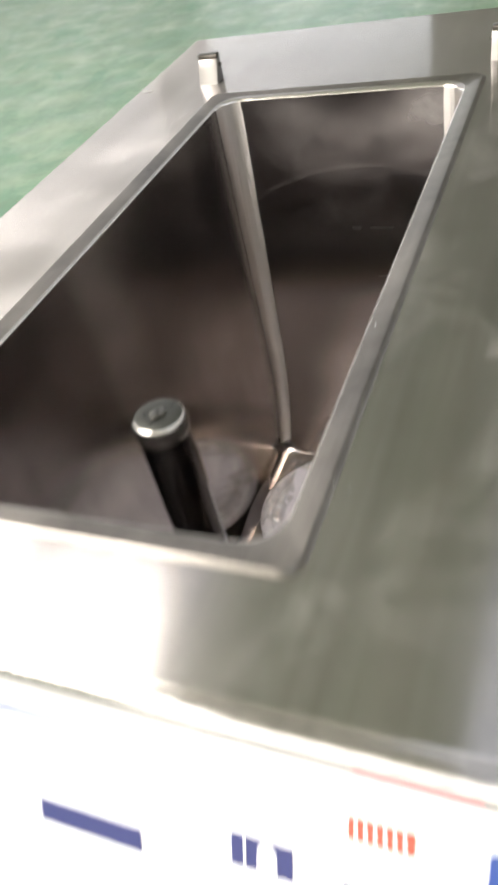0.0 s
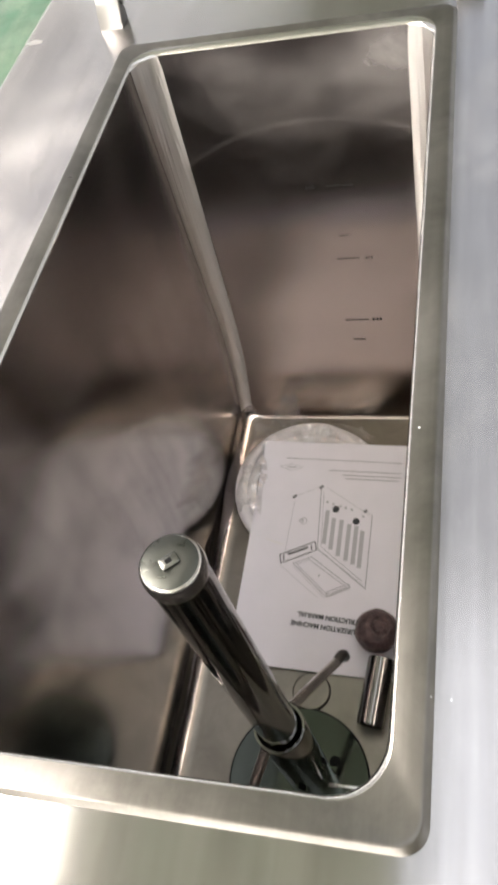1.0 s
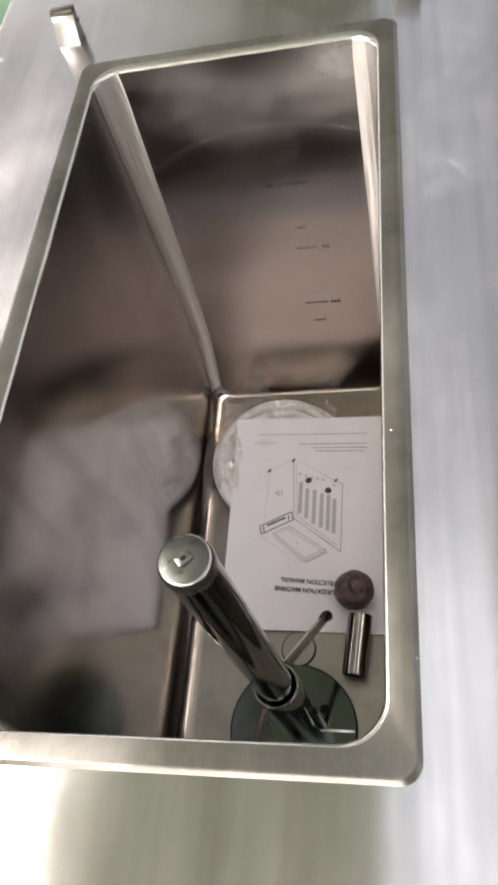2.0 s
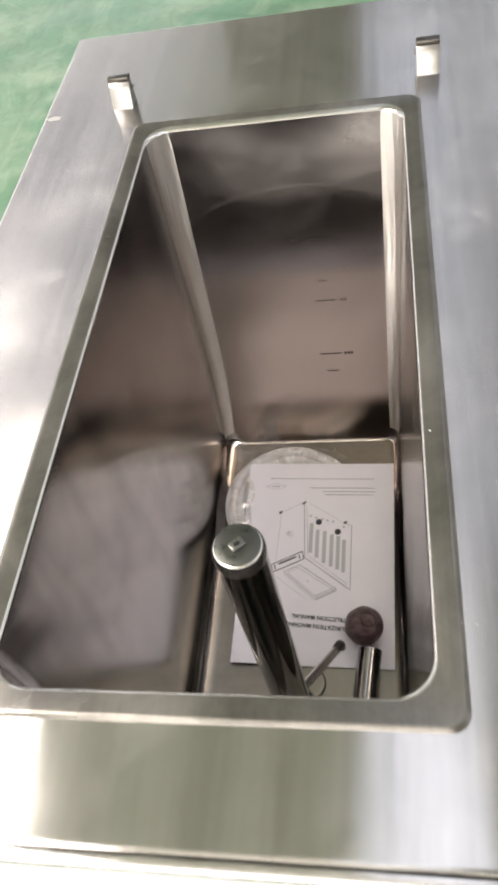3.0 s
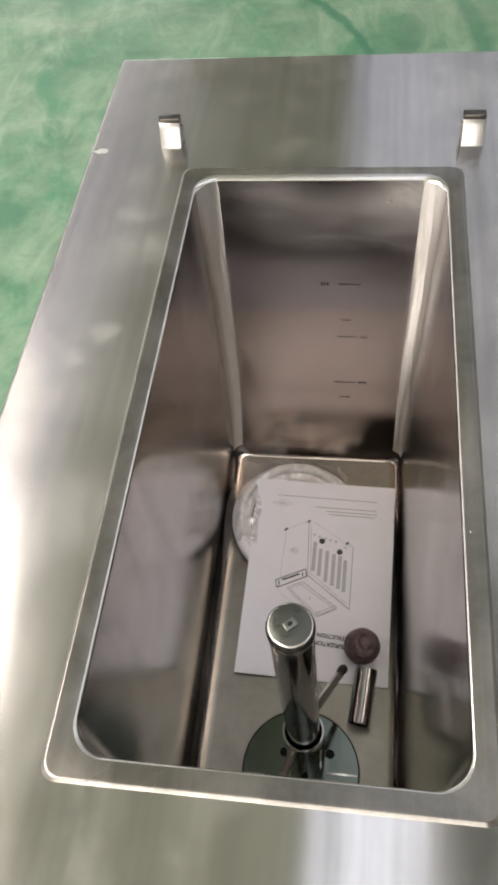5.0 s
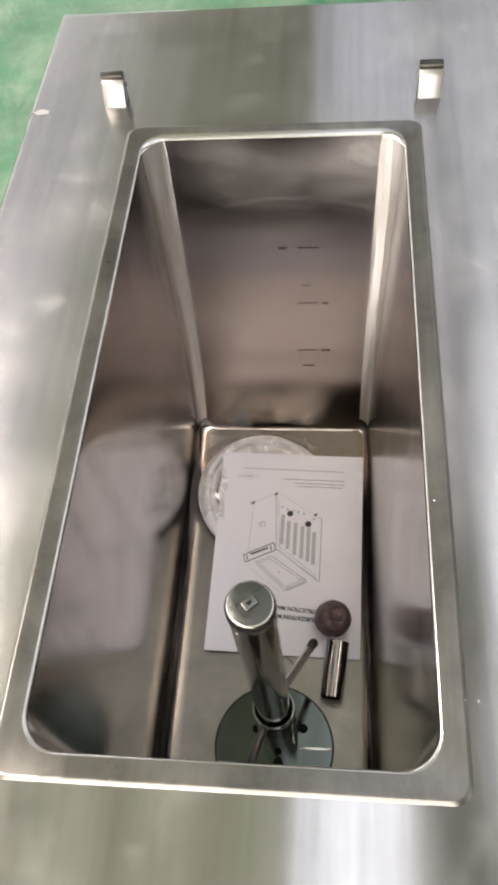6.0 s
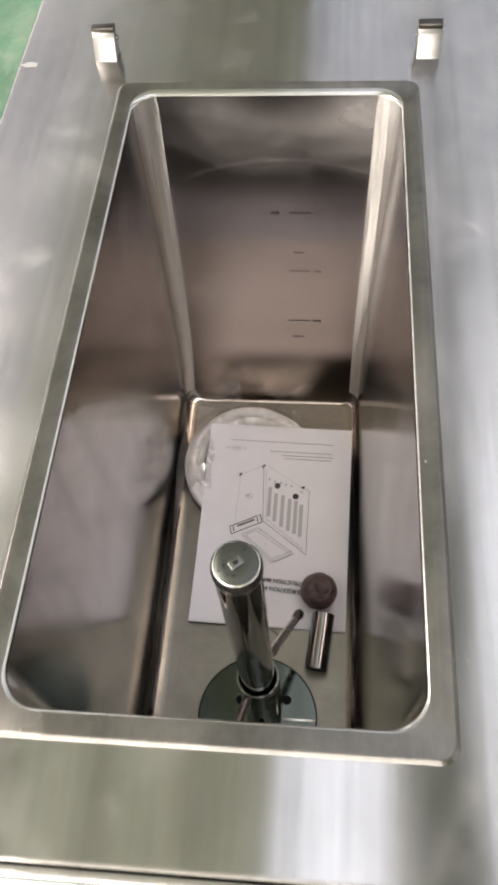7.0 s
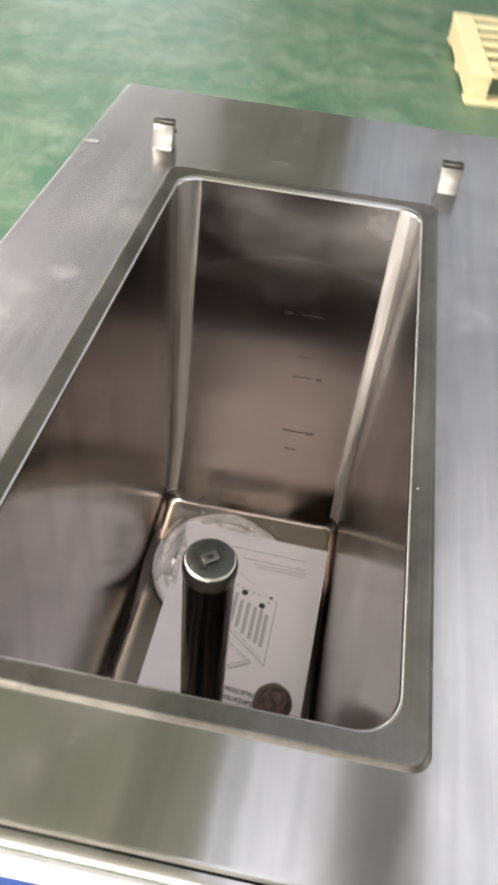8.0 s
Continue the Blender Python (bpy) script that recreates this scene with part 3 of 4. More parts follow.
BEND, ROLL = 0.185, 0.024                      # heights at which the far wall begins to lean and a side wall to roll
loops = [tank_ring(DECK - 0.0022, 0.0, 0.0264), tank_ring(DECK - 0.016, 0.01, 0.0275)]
levels = [DECK - 0.016 - k / 10 * (DECK - 0.016 - FLOOR - BEND) for k in range(1, 11)]
levels += [FLOOR + ROLL + (BEND - ROLL) * (1 - k / 16) for k in range(1, 17)]
levels += [FLOOR + ROLL * (1 - math.sin(radians(5 * k))) for k in range(1, 19)]
for z in levels:
    d = (DECK - z) / (DECK - FLOOR)
    loops.append(tank_ring(z, d, 0.016 + 0.012 * (1 - d)))
loft(bm, loops, cap=True)
bm.normal_update()
for f in bm.faces:
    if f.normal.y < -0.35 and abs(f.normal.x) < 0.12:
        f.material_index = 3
    # Far corners get the highlight steel, in a narrower strip on the left.
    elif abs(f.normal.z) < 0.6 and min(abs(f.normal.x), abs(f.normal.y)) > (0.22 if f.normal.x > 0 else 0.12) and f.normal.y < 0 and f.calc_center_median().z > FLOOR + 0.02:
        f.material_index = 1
    # Bottom and lower rolls take the darkened steel, which also drops a glint.
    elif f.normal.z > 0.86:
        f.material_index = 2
tank = part("tank", bm, M_TANK, machine, "deep brushed steel tank, grey brown inside", angle=38)
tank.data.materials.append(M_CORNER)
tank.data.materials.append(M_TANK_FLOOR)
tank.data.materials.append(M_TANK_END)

# level marks on the far wall of the tank
for z, x_line0, x_line1, x_mark0, x_mark1 in ((0.790, 0.155, 0.182, 0.133, 0.144), (0.723, 0.160, 0.172, 0, 0), (0.689, 0.154, 0.180, 0.186, 0.195), (0.587, 0.151, 0.181, 0.185, 0.198), (0.553, 0.158, 0.174, 0, 0)):
    yb = IY1 + 0.011 * (DECK - z) / 0.525 - far_lean(z - FLOOR)
    part("level_line", boxed(x_line0, x_line1, yb - 0.0002, yb + 0.002, z - 0.0009, z + 0.0009), M_FAINT if 0.6 < z < 0.75 else M_ENGRAVE, tank, "dark engraved level line", smooth=False)
    if x_mark1:
        bm = bmesh.new()
        w = (x_mark1 - x_mark0) / 3
        for k in range(3):
            box(bm, x_mark0 + k * w, x_mark0 + k * w + w * 0.7, yb - 0.0002, yb + 0.002, z - 0.0022, z + 0.0022)
        part("level_mark", bm, M_FAINT if 0.6 < z < 0.75 else M_ENGRAVE, tank, "small dark engraved mark", smooth=False)

# body below the top
bx0, bx1, by0, by1 = MX0 + 0.012, MX1 - 0.012, MY0 + 0.02, MY1 - 0.012
for name, a in (("side_panel", (bx0, bx0 + 0.0015, by0, by1)), ("side_panel", (bx1 - 0.0015, bx1, by0, by1)), ("back_panel", (bx0 + 0.002, bx1 - 0.002, by1 - 0.0015, by1))):
    part(name, boxed(*a, 0.12, DECK - 0.0095, bevel=0.0005), M_DECK, machine, "brushed steel body panel", smooth=False)
part("base_plate", boxed(bx0, bx1, by0, by1, 0.10, 0.12, bevel=0.003), M_DECK, machine, smooth=False)
for fx in (bx0 + 0.05, bx1 - 0.05):
    for fy in (by0 + 0.05, by1 - 0.05):
        part("foot", lathe(bmesh.new(), [(0, 0), (0.028, 0), (0.03, 0.004), (0.03, 0.016), (0.012, 0.024), (0.012, 0.1), (0, 0.1)], 24, (fx, fy)), M_POLISH, machine, "round steel foot")

# front edge of the top: the sheet rolls over and ends above the sloping front
bm = bmesh.new()
fold = [(MY0 + 0.0002 - 0.0072 * math.sin(radians(a)), DECK - 0.0004 - 0.0072 * (1 - math.cos(radians(a)))) for a in range(0, 91, 9)]
fold += [(fold[-1][0], DECK - 0.0110), (fold[-1][0] + 0.0012, DECK - 0.0112), (fold[-1][0] + 0.0012, DECK - 0.0135), (fold[-1][0] + 0.02, DECK - 0.0137)]
rows = [[bm.verts.new((x, y, z)) for y, z in fold] for x in (MX0 + 0.003, MX1 - 0.003)]
for i in range(len(fold) - 1):
    bm.faces.new((rows[0][i + 1], rows[1][i + 1], rows[1][i], rows[0][i]))
bmesh.ops.recalc_face_normals(bm, faces=bm.faces)
part("front_fold", bm, M_DECK, machine, "bright rolled front edge of the top sheet", angle=40)


# sloped front with the control film
def front(x, z, proud=0.0):
    """A place on the sloped front."""
    return Vector((x, -0.093 - 0.5 * (0.945 - z) - proud * 0.894, z + proud * 0.447))


def front_shape(bm, pts, p0, p1):
    """A flat piece on the sloped front with the given outline."""
    low = [bm.verts.new(front(q[0], q[1], p0)) for q in pts]
    top = [bm.verts.new(front(q[0], q[1], p1)) for q in pts]
    for i in range(len(pts)):
        j = (i + 1) % len(pts)
        bm.faces.new((low[i], low[j], top[j], top[i]))
    bm.faces.new(top)
    bmesh.ops.recalc_face_normals(bm, faces=bm.faces)
    return bm


def front_plate(bm, xa, xb, za, zb, p0, p1, r=0.0):
    return front_shape(bm, rounded(xa, xb, za, zb, r, 0, 5) if r else [(xa, za), (xb, za), (xb, zb), (xa, zb)], p0, p1)


# White colour here stands for the glare of the gate's daylight.
part("front_panel", front_plate(bmesh.new(), MX0 + 0.008, MX1 - 0.008, 0.78, 0.9375, -0.012, 0.0), M_WHITE, machine, "sloping front sheet, coloured white to stand for its glare", smooth=False)
yf = front(0, 0.78).y
part("lower_front", boxed(MX0 + 0.008, MX1 - 0.008, yf, yf + 0.012, 0.12, 0.776, bevel=0.001), M_DECK, machine, "brushed steel lower front", smooth=False)
part("shelf_sheet", boxed(MX0 + 0.012, MX1 - 0.012, yf + 0.012, by0, 0.12, 0.13), M_DECK, machine, smooth=False)
for xa in (MX0 + 0.010, MX1 - 0.0115):
    bm = bmesh.new()
    outline = [(by0, 0.12), (yf + 0.006, 0.12), (yf + 0.006, 0.772), (front(0, 0.936).y + 0.008, 0.934), (by0, DECK - 0.0145)]
    cheek = [[bm.verts.new((x, y, z)) for y, z in outline] for x in (xa, xa + 0.0015)]
    for i in range(5):
        j = (i + 1) % 5
        bm.faces.new((cheek[0][i], cheek[0][j], cheek[1][j], cheek[1][i]))
    bm.faces.new(cheek[0])
    bm.faces.new(cheek[1][::-1])
    bmesh.ops.recalc_face_normals(bm, faces=bm.faces)
    part("front_cheek", bm, M_DECK, machine, "brushed steel cheek beside the sloping front", smooth=False)
film = part("control_panel", front_plate(bmesh.new(), -0.075, 0.390, 0.79, 0.9355, 0.0, 0.0014, 0.008), M_WHITE, machine, "white control panel film with blue and orange print", smooth=False)
border = [(-0.014, 0.80), (0.004, 0.80), (0.004, 0.916), (0.006, 0.9205), (0.010, 0.9222), (0.14, 0.9262), (0.34, 0.9318), (0.34, 0.9338), (0.14, 0.9312), (-0.006, 0.9295), (-0.012, 0.926), (-0.014, 0.921)]
part("blue_border", front_shape(bmesh.new(), border, 0.0014, 0.0017), M_BLUE, film, "blue printed border, thinning to one end", smooth=False)
part("pale_field", front_plate(bmesh.new(), -0.060, -0.020, 0.80, 0.921, 0.0014, 0.0017, 0.005), M_PALE_BLUE, film, "pale blue printed field", smooth=False)
part("end_border", front_plate(bmesh.new(), 0.3815, 0.388, 0.80, 0.926, 0.0014, 0.0017, 0.002), M_BLUE, film, "blue printed border", smooth=False)
turn = Matrix(((1, 0, 0), (0, 0.447, -0.894), (0, 0.894, 0.447))).to_4x4()
lettering("lettering", "PAST 60", 0.0194, Matrix.Translation(front(0.018, 0.8820, 0.0014)) @ turn, M_NAVY, film, stretch=1.62, bold=0.0003)
part("display_bar", front_plate(bmesh.new(), 0.175, 0.231, 0.8740, 0.8880, 0.0014, 0.0019, 0.001), M_NAVY, film, "dark blue bar", smooth=False)
icon = part("icon_plate", front_plate(bmesh.new(), 0.2765, 0.3045, 0.884, 0.902, 0.0014, 0.0018, 0.001), M_NAVY, film, "dark blue square with a white shape", smooth=False)
part("icon_shape", front_shape(bmesh.new(), [(0.2885, 0.884), (0.2975, 0.884), (0.2975, 0.895), (0.2950, 0.8985), (0.2910, 0.8985), (0.2885, 0.895)], 0.0018, 0.0021), M_WHITE, icon, smooth=False)
part("icon_gap", front_plate(bmesh.new(), 0.2823, 0.2833, 0.884, 0.902, 0.0018, 0.0021), M_WHITE, icon, smooth=False)
sticker = part("sticker", front_plate(bmesh.new(), 0.328, 0.3545, 0.9125, 0.9250, 0.0014, 0.0018, 0.0012), M_ORANGE, film, "orange and white printed sticker", smooth=False)
for k in range(6):
    part("sticker_bar", front_plate(bmesh.new(), 0.3304 + k * 0.0039, 0.3318 + k * 0.0039, 0.9140, 0.9225, 0.0018, 0.0021), M_WHITE, sticker, smooth=False)
for xa, xb in ((0.3265, 0.3300), (0.3335, 0.3350), (0.3380, 0.3400)):
    part("blue_mark", front_plate(bmesh.new(), xa, xb, 0.885, 0.8945, 0.0014, 0.0018), M_NAVY, film, smooth=False)
part("pink_strip", boxed(0.328, 0.378, MY0 - 0.0076, MY0 - 0.0066, DECK - 0.0108, DECK - 0.0078), M_PINK, machine, "pink red strip on the rolled edge", smooth=False)


# a whitish patch and dust on the top
def scuff(x, y, w, h, name, label, seed):
    """A thin ragged patch lying on the sheet."""
    rnd = random.Random(seed)
    bm = bmesh.new()
    ring_v = []
    for k in range(14):
        a = 2 * math.pi * k / 14
        f = rnd.uniform(0.55, 1.0)
        ring_v.append(bm.verts.new((x + w * f * math.cos(a), y + h * f * math.sin(a), DECK + 0.0003)))
    bm.faces.new(ring_v)
    part(name, bm, M_PATCH, machine, label, smooth=False)


scuff(-0.121, 0.651, 0.013, 0.006, "scuff", "small whitish patch at the sheet's edge", 3)
for x, y, z, r in ((0.273, 0.185, 0.0013, 0.0006), (0.269, 0.088, 0.0013, 0.0004), (0.284, 0.044, 0.0013, 0.0004), (0.2925, 0.044, 0.0, 0.0004)):
    part("dust_speck", lathe(bmesh.new(), [(r, DECK + z), (r * 0.8, DECK + z + r * 0.6), (0, DECK + z + r * 0.8)], 7, (x, y)), M_WHITE, machine)

# lid hinges standing on the top
def hinge(x):
    """A bracket that leans over the mouth, with a rounded top coloured dark for its reflection, and a pin."""
    w, y = 0.0118, 0.652
    prof = [(-0.0030, 0.0), (-0.0050, 0.0060), (-0.0066, 0.0090), (-0.0074, 0.0120), (-0.0112, 0.0200), (-0.0134, 0.0250), (-0.0142, 0.0256), (-0.0225, 0.0262), (-0.0232, 0.0255), (-0.0232, 0.0)]
    bm = bmesh.new()
    sides = [[bm.verts.new((x + sx * w, y - a, DECK + b)) for a, b in prof] for sx in (-1, 1)]
    for i in range(len(prof)):
        j = (i + 1) % len(prof)
        bm.faces.new((sides[0][i], sides[0][j], sides[1][j], sides[1][i]))
    bm.faces.new(sides[0])
    bm.faces.new(sides[1][::-1])
    bmesh.ops.recalc_face_normals(bm, faces=bm.faces)
    bmesh.ops.bevel(bm, geom=[e for e in bm.edges if abs(e.verts[0].co.x - e.verts[1].co.x) < 1e-6], offset=0.0006, segments=2, affect="EDGES", profile=0.5)
    ob = part("hinge", bm, M_HINGE, machine, "bright polished steel hinge bracket", angle=30)
    part("hinge_top", boxed(x - w - 0.0002, x + w + 0.0002, y + 0.0136, y + 0.0236, DECK + 0.0250, DECK + 0.0305, bevel=0.0010), M_KNUCKLE, ob, "hinge top, coloured dark for what it reflects")
    pin = lathe(bmesh.new(), [(0, -0.0138), (0.0022, -0.0138), (0.0026, -0.0133), (0.0026, 0.0133), (0.0022, 0.0138), (0, 0.0138)], 16, m=pose(x, y + 0.018, DECK + 0.018, 0, 90, 0))
    part("hinge_pin", pin, M_POLISH, ob, "small steel hinge pin")


hinge(-0.0385)
hinge(0.2955)

# ---- in the tank ----
PX, PY = 0.140, 0.112
pipe = thing("standpipe", (PX, PY, FLOOR), "polished steel standpipe in a sleeve with two bent arms", "pipe")
part("tube", lathe(bmesh.new(), [(0.0185, 0.50), (0.0185, 0.904), (0.0190, 0.909)], 64, (PX, PY)), M_TUBE, pipe, "tall polished steel tube")
part("lip", lathe(bmesh.new(), [(0.0190, 0.909), (0.0194, 0.912), (0.0195, 0.9155), (0.0193, 0.9185), (0.0189, 0.9205), (0.0183, 0.9220), (0.0175, 0.9229), (0.0168, 0.9233)], 64, (PX, PY)), M_LIP, pipe, "rounded lip of the tube, paler for its highlight")
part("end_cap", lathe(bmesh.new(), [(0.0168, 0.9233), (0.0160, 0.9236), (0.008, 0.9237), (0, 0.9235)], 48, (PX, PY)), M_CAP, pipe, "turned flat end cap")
bm = bmesh.new()
outline = rounded(-0.0040, 0.0040, -0.0056, 0.0056, 0.0014, 0, 4)
bore = [(0.0022 * x / math.hypot(x, y), 0.0022 * y / math.hypot(x, y)) for x, y, z in outline]
loft(bm, [outline, [(x, y, 0.0013) for x, y, z in outline], [(x * 0.93, y * 0.95, 0.0017) for x, y, z in outline], [(x * 0.86, y * 0.90, 0.0018) for x, y, z in outline], [(x, y, 0.0018) for x, y in bore], [(x, y, 0.0002) for x, y in bore]])
bmesh.ops.recalc_face_normals(bm, faces=bm.faces)
bmesh.ops.transform(bm, matrix=pose(PX, PY, 0.9237, 0, 0, -50), verts=bm.verts)
cap = part("cap_boss", bm, M_BOSS, pipe, "small square steel boss on the tube's end", angle=30)
# Black disc just under the boss's top stands for the shade in its hole.
part("cap_hole", lathe(bmesh.new(), [(0.0023, 0.9254), (0, 0.9254)], 16, (PX, PY)), M_DARK, cap, "dark screw hole", smooth=False)
part("sleeve", lathe(bmesh.new(), [(0.0235, 0.4285), (0.0235, 0.588), (0.0232, 0.590), (0.0212, 0.590), (0.0208, 0.588), (0.0208, 0.45)], 48, (PX, PY)), M_TUBE, pipe, "short steel sleeve round the tube's foot")
part("sleeve_gap", lathe(bmesh.new(), [(0.0206, 0.570), (0.0187, 0.570)], 48, (PX, PY)), M_DARK, pipe, "dark gap between tube and sleeve", smooth=False)
for ang in (66, 246):
    c, s_ = math.cos(radians(ang)), math.sin(radians(ang))
    pts = [(PX + c * 0.022, PY + s_ * 0.022, 0.588), (PX + c * 0.05, PY + s_ * 0.05, 0.566), (PX + c * 0.082, PY + s_ * 0.082, 0.541), (PX + c * 0.090, PY + s_ * 0.090, 0.534),
           (PX + c * 0.0955, PY + s_ * 0.0955, 0.5325), (PX + c * 0.1000, PY + s_ * 0.1000, 0.5295), (PX + c * 0.1025, PY + s_ * 0.1025, 0.5240), (PX + c * 0.1030, PY + s_ * 0.1030, 0.5160)]
    arm = part("arm", tube(bmesh.new(), pts[:4], 0.0048, 14), M_ROD, pipe, "bright steel rod arm")
    part("arm_tip", tube(bmesh.new(), [pts[3]] + pts[4:], lambda u: 0.0050 + 0.0004 * math.sin(3.1 * u), 14), M_KNUCKLE, arm, "dark hooked tip of the arm")

disc = thing("drain_disc", (0.1325, 0.100, FLOOR), "mirror polished round steel disc on the tank bottom", "drain cover")
DXc, DYc, DR = 0.1325, 0.100, 0.0735
circle = [(DXc + DR * math.cos(2 * math.pi * k / 72), DYc + DR * math.sin(2 * math.pi * k / 72)) for k in range(72)]
hole_c = [(PX + 0.031 * math.cos(radians(a)), PY + 0.031 * math.sin(radians(a))) for a in (20, 165, 268)]
bm = plate(bmesh.new(), circle, [[(hx + 0.0058 * math.cos(-2 * math.pi * k / 16), hy + 0.0058 * math.sin(-2 * math.pi * k / 16)) for k in range(16)] for hx, hy in hole_c], FLOOR + 0.0032, 0.003)
part("disc", bm, M_MIRROR, disc, "mirror polished disc, darkened in its colour", angle=30)
for hx, hy in hole_c:
    part("drain_hole", lathe(bmesh.new(), [(0.0061, FLOOR + 0.0012), (0, FLOOR + 0.0012)], 16, (hx, hy)), M_DARK, disc, "dark round drain hole", smooth=False)
part("edge_gap", lathe(bmesh.new(), [(DR + 0.0022, FLOOR + 0.0004), (DR + 0.0020, FLOOR + 0.0024), (DR + 0.0001, FLOOR + 0.0024)], 72, (DXc, DYc)), M_DARK, disc, "thin dark gap round the disc")
part("seam", boxed(PX + 0.025, DXc + DR - 0.001, 0.0975, 0.1005, FLOOR + 0.0032, FLOOR + 0.0050, bevel=0.0005), M_ROD, disc, "thin bright rod across the disc")

plug = thing("floor_plug", (0.135, 0.194, FLOOR), "small round steel plug set in the tank bottom", "plug")
part("plug_plate", lathe(bmesh.new(), [(0.0205, FLOOR + 0.0004), (0.0205, FLOOR + 0.002), (0.0198, FLOOR + 0.0028), (0, FLOOR + 0.0028)], 40, (0.135, 0.194)), M_TANK_FLOOR, plug)
part("plug_gap", lathe(bmesh.new(), [(0.0218, FLOOR + 0.0006), (0.0216, FLOOR + 0.0014), (0.0206, FLOOR + 0.0014)], 40, (0.135, 0.194)), M_DARK, plug, "thin dark gap")

# hose coil in a clear bag, under the booklet
coil = thing("hose_coil", (0.10, 0.455, FLOOR), "coiled milky plastic hose in a crumpled clear bag", "hose")
for k, (rx, ry, cx_, cy_, z) in enumerate(((0.0900, 0.0925, 0.0985, 0.457, 0.4350), (0.077, 0.077, 0.098, 0.457, 0.4328), (0.085, 0.086, 0.096, 0.459, 0.4405), (0.060, 0.061, 0.099, 0.456, 0.4325))):
    pts = [(cx_ + rx * math.cos(a) * (1 + 0.02 * math.sin(3 * a + k)), cy_ + ry * math.sin(a) * (1 + 0.025 * math.cos(2 * a + 2 * k)), z + 0.001 * math.sin(2 * a + k) + (0.005 * math.sin(a) - 0.004 if k == 2 else 0.0)) for a in [2 * math.pi * i / 64 for i in range(64)]]
    part("hose_turn", tube(bmesh.new(), pts, 0.0074, 12, True), M_HOSE, coil, "turn of milky hose")
bm = bmesh.new()
N = 64
grid = []
for j in range(N):
    row = []
    for i in range(N):
        u, v = i / (N - 1), j / (N - 1)
        x, y = 0.0095 + 0.1705 * u, 0.372 + 0.189 * v
        d = math.hypot((x - 0.097) / 0.106, (y - 0.457) / 0.106)
        h = 0.026 * max(0.0, 1 - max(0.0, d - 0.78) * 3.2) if d > 0.78 else 0.026 - 0.008 * (0.78 - d)
        crumple = abs(noise.noise(Vector((x * 45, y * 45, 3.1)))) * 0.012 + abs(noise.noise(Vector((x * 110, y * 110, 9.0)))) * 0.005 - 0.002
        edge = min(u, 1 - u, v, 1 - v)
        z = FLOOR + 0.0025 + max(0.0, h + crumple * (0.85 + 0.6 * min(1, h * 60)) * min(1.0, edge * 12))
        if 0.045 < x < 0.245 and y < 0.512:
            z = min(z, 0.4300)
        row.append(bm.verts.new((x + noise.noise(Vector((y * 40, 1.0, 0))) * 0.004, y + noise.noise(Vector((x * 40, 5.0, 0))) * 0.005, z)))
    grid.append(row)
for j in range(N - 1):
    for i in range(N - 1):
        out = math.hypot((grid[j][i].co.x - 0.097) / 0.106, (grid[j][i].co.y - 0.457) / 0.106)
        if grid[j][i].co.x > 0.05 and out > 1.06 + 0.12 * noise.noise(Vector((i * 0.4, j * 0.4, 4.0))):
            continue
        if grid[j][i].co.x > 0.052 or grid[j][i].co.y > 0.408 + 0.012 * noise.noise(Vector((grid[j][i].co.x * 60, 2.0, 0.0))):
            bm.faces.new((grid[j][i], grid[j][i + 1], grid[j + 1][i + 1], grid[j + 1][i]))
bmesh.ops.delete(bm, geom=[v for v in bm.verts if not v.link_faces], context="VERTS")
part("plastic_bag", bm, M_FILM, coil, "crumpled clear plastic bag", angle=60)

# a corner of the bag, standing up against the far wall
bm = bmesh.new()
grid = []
for j in range(9):
    row = []
    for i in range(13):
        u, v = i / 12, j / 8
        side = (u - 0.55) * (1 - 0.75 * v)
        dent = 0.006 * noise.noise(Vector((u * 5, v * 4, 1.7)))
        row.append(bm.verts.new((0.066 + 0.062 * side + dent * 0.5, 0.552 + 0.020 * v + dent, FLOOR + 0.014 + 0.040 * v + 1.4 * dent)))
    grid.append(row)
for j in range(8):
    for i in range(12):
        bm.faces.new((grid[j][i], grid[j][i + 1], grid[j + 1][i + 1], grid[j + 1][i]))
part("bag_corner", bm, M_FILM, coil, "corner of the clear bag standing up", angle=40)

# booklet: A4, lying on the coil, its print upside down as seen from the front
MANUAL = pose(0.1402, 0.3635, 0.4428, 5.2, 0.3, -1.2)
book = thing("instruction_manual", (0.1405, 0.3658, 0.4415), "white A4 instruction manual with a grey line drawing", "booklet")


def sheet(bm, za, zb, w=0.105, h=0.1485, nx=10, ny=14):
    """A slightly wavy sheaf of pages."""
    top, low = [], []
    for j in range(ny + 1):
        for i in range(nx + 1):
            x, y = -w + 2 * w * i / nx, -h + 2 * h * j / ny
            wave = 0.0012 * math.sin(x * 22 + 0.5) * math.cos(y * 14) + 0.004 * max(0, (-y - 0.10) / 0.05) ** 2 * max(0, -x / w) * 0.25
            top.append(bm.verts.new((x, y, zb + wave)))
            low.append(bm.verts.new((x, y, za + wave)))
    k = nx + 1
    for j in range(ny):
        for i in range(nx):
            a = j * k + i
            bm.faces.new((top[a], top[a + 1], top[a + 1 + k], top[a + k]))
            bm.faces.new((low[a], low[a + k], low[a + 1 + k], low[a + 1]))
    rim_i = [i for i in range(k)] + [j * k + nx for j in range(1, ny + 1)] + [ny * k + i for i in range(nx - 1, -1, -1)] + [j * k for j in range(ny - 1, 0, -1)]
    for a, b in zip(rim_i, rim_i[1:] + rim_i[:1]):
        bm.faces.new((low[a], low[b], top[b], top[a]))
    return bm


bm = sheet(bmesh.new(), -0.0034, 0.0)
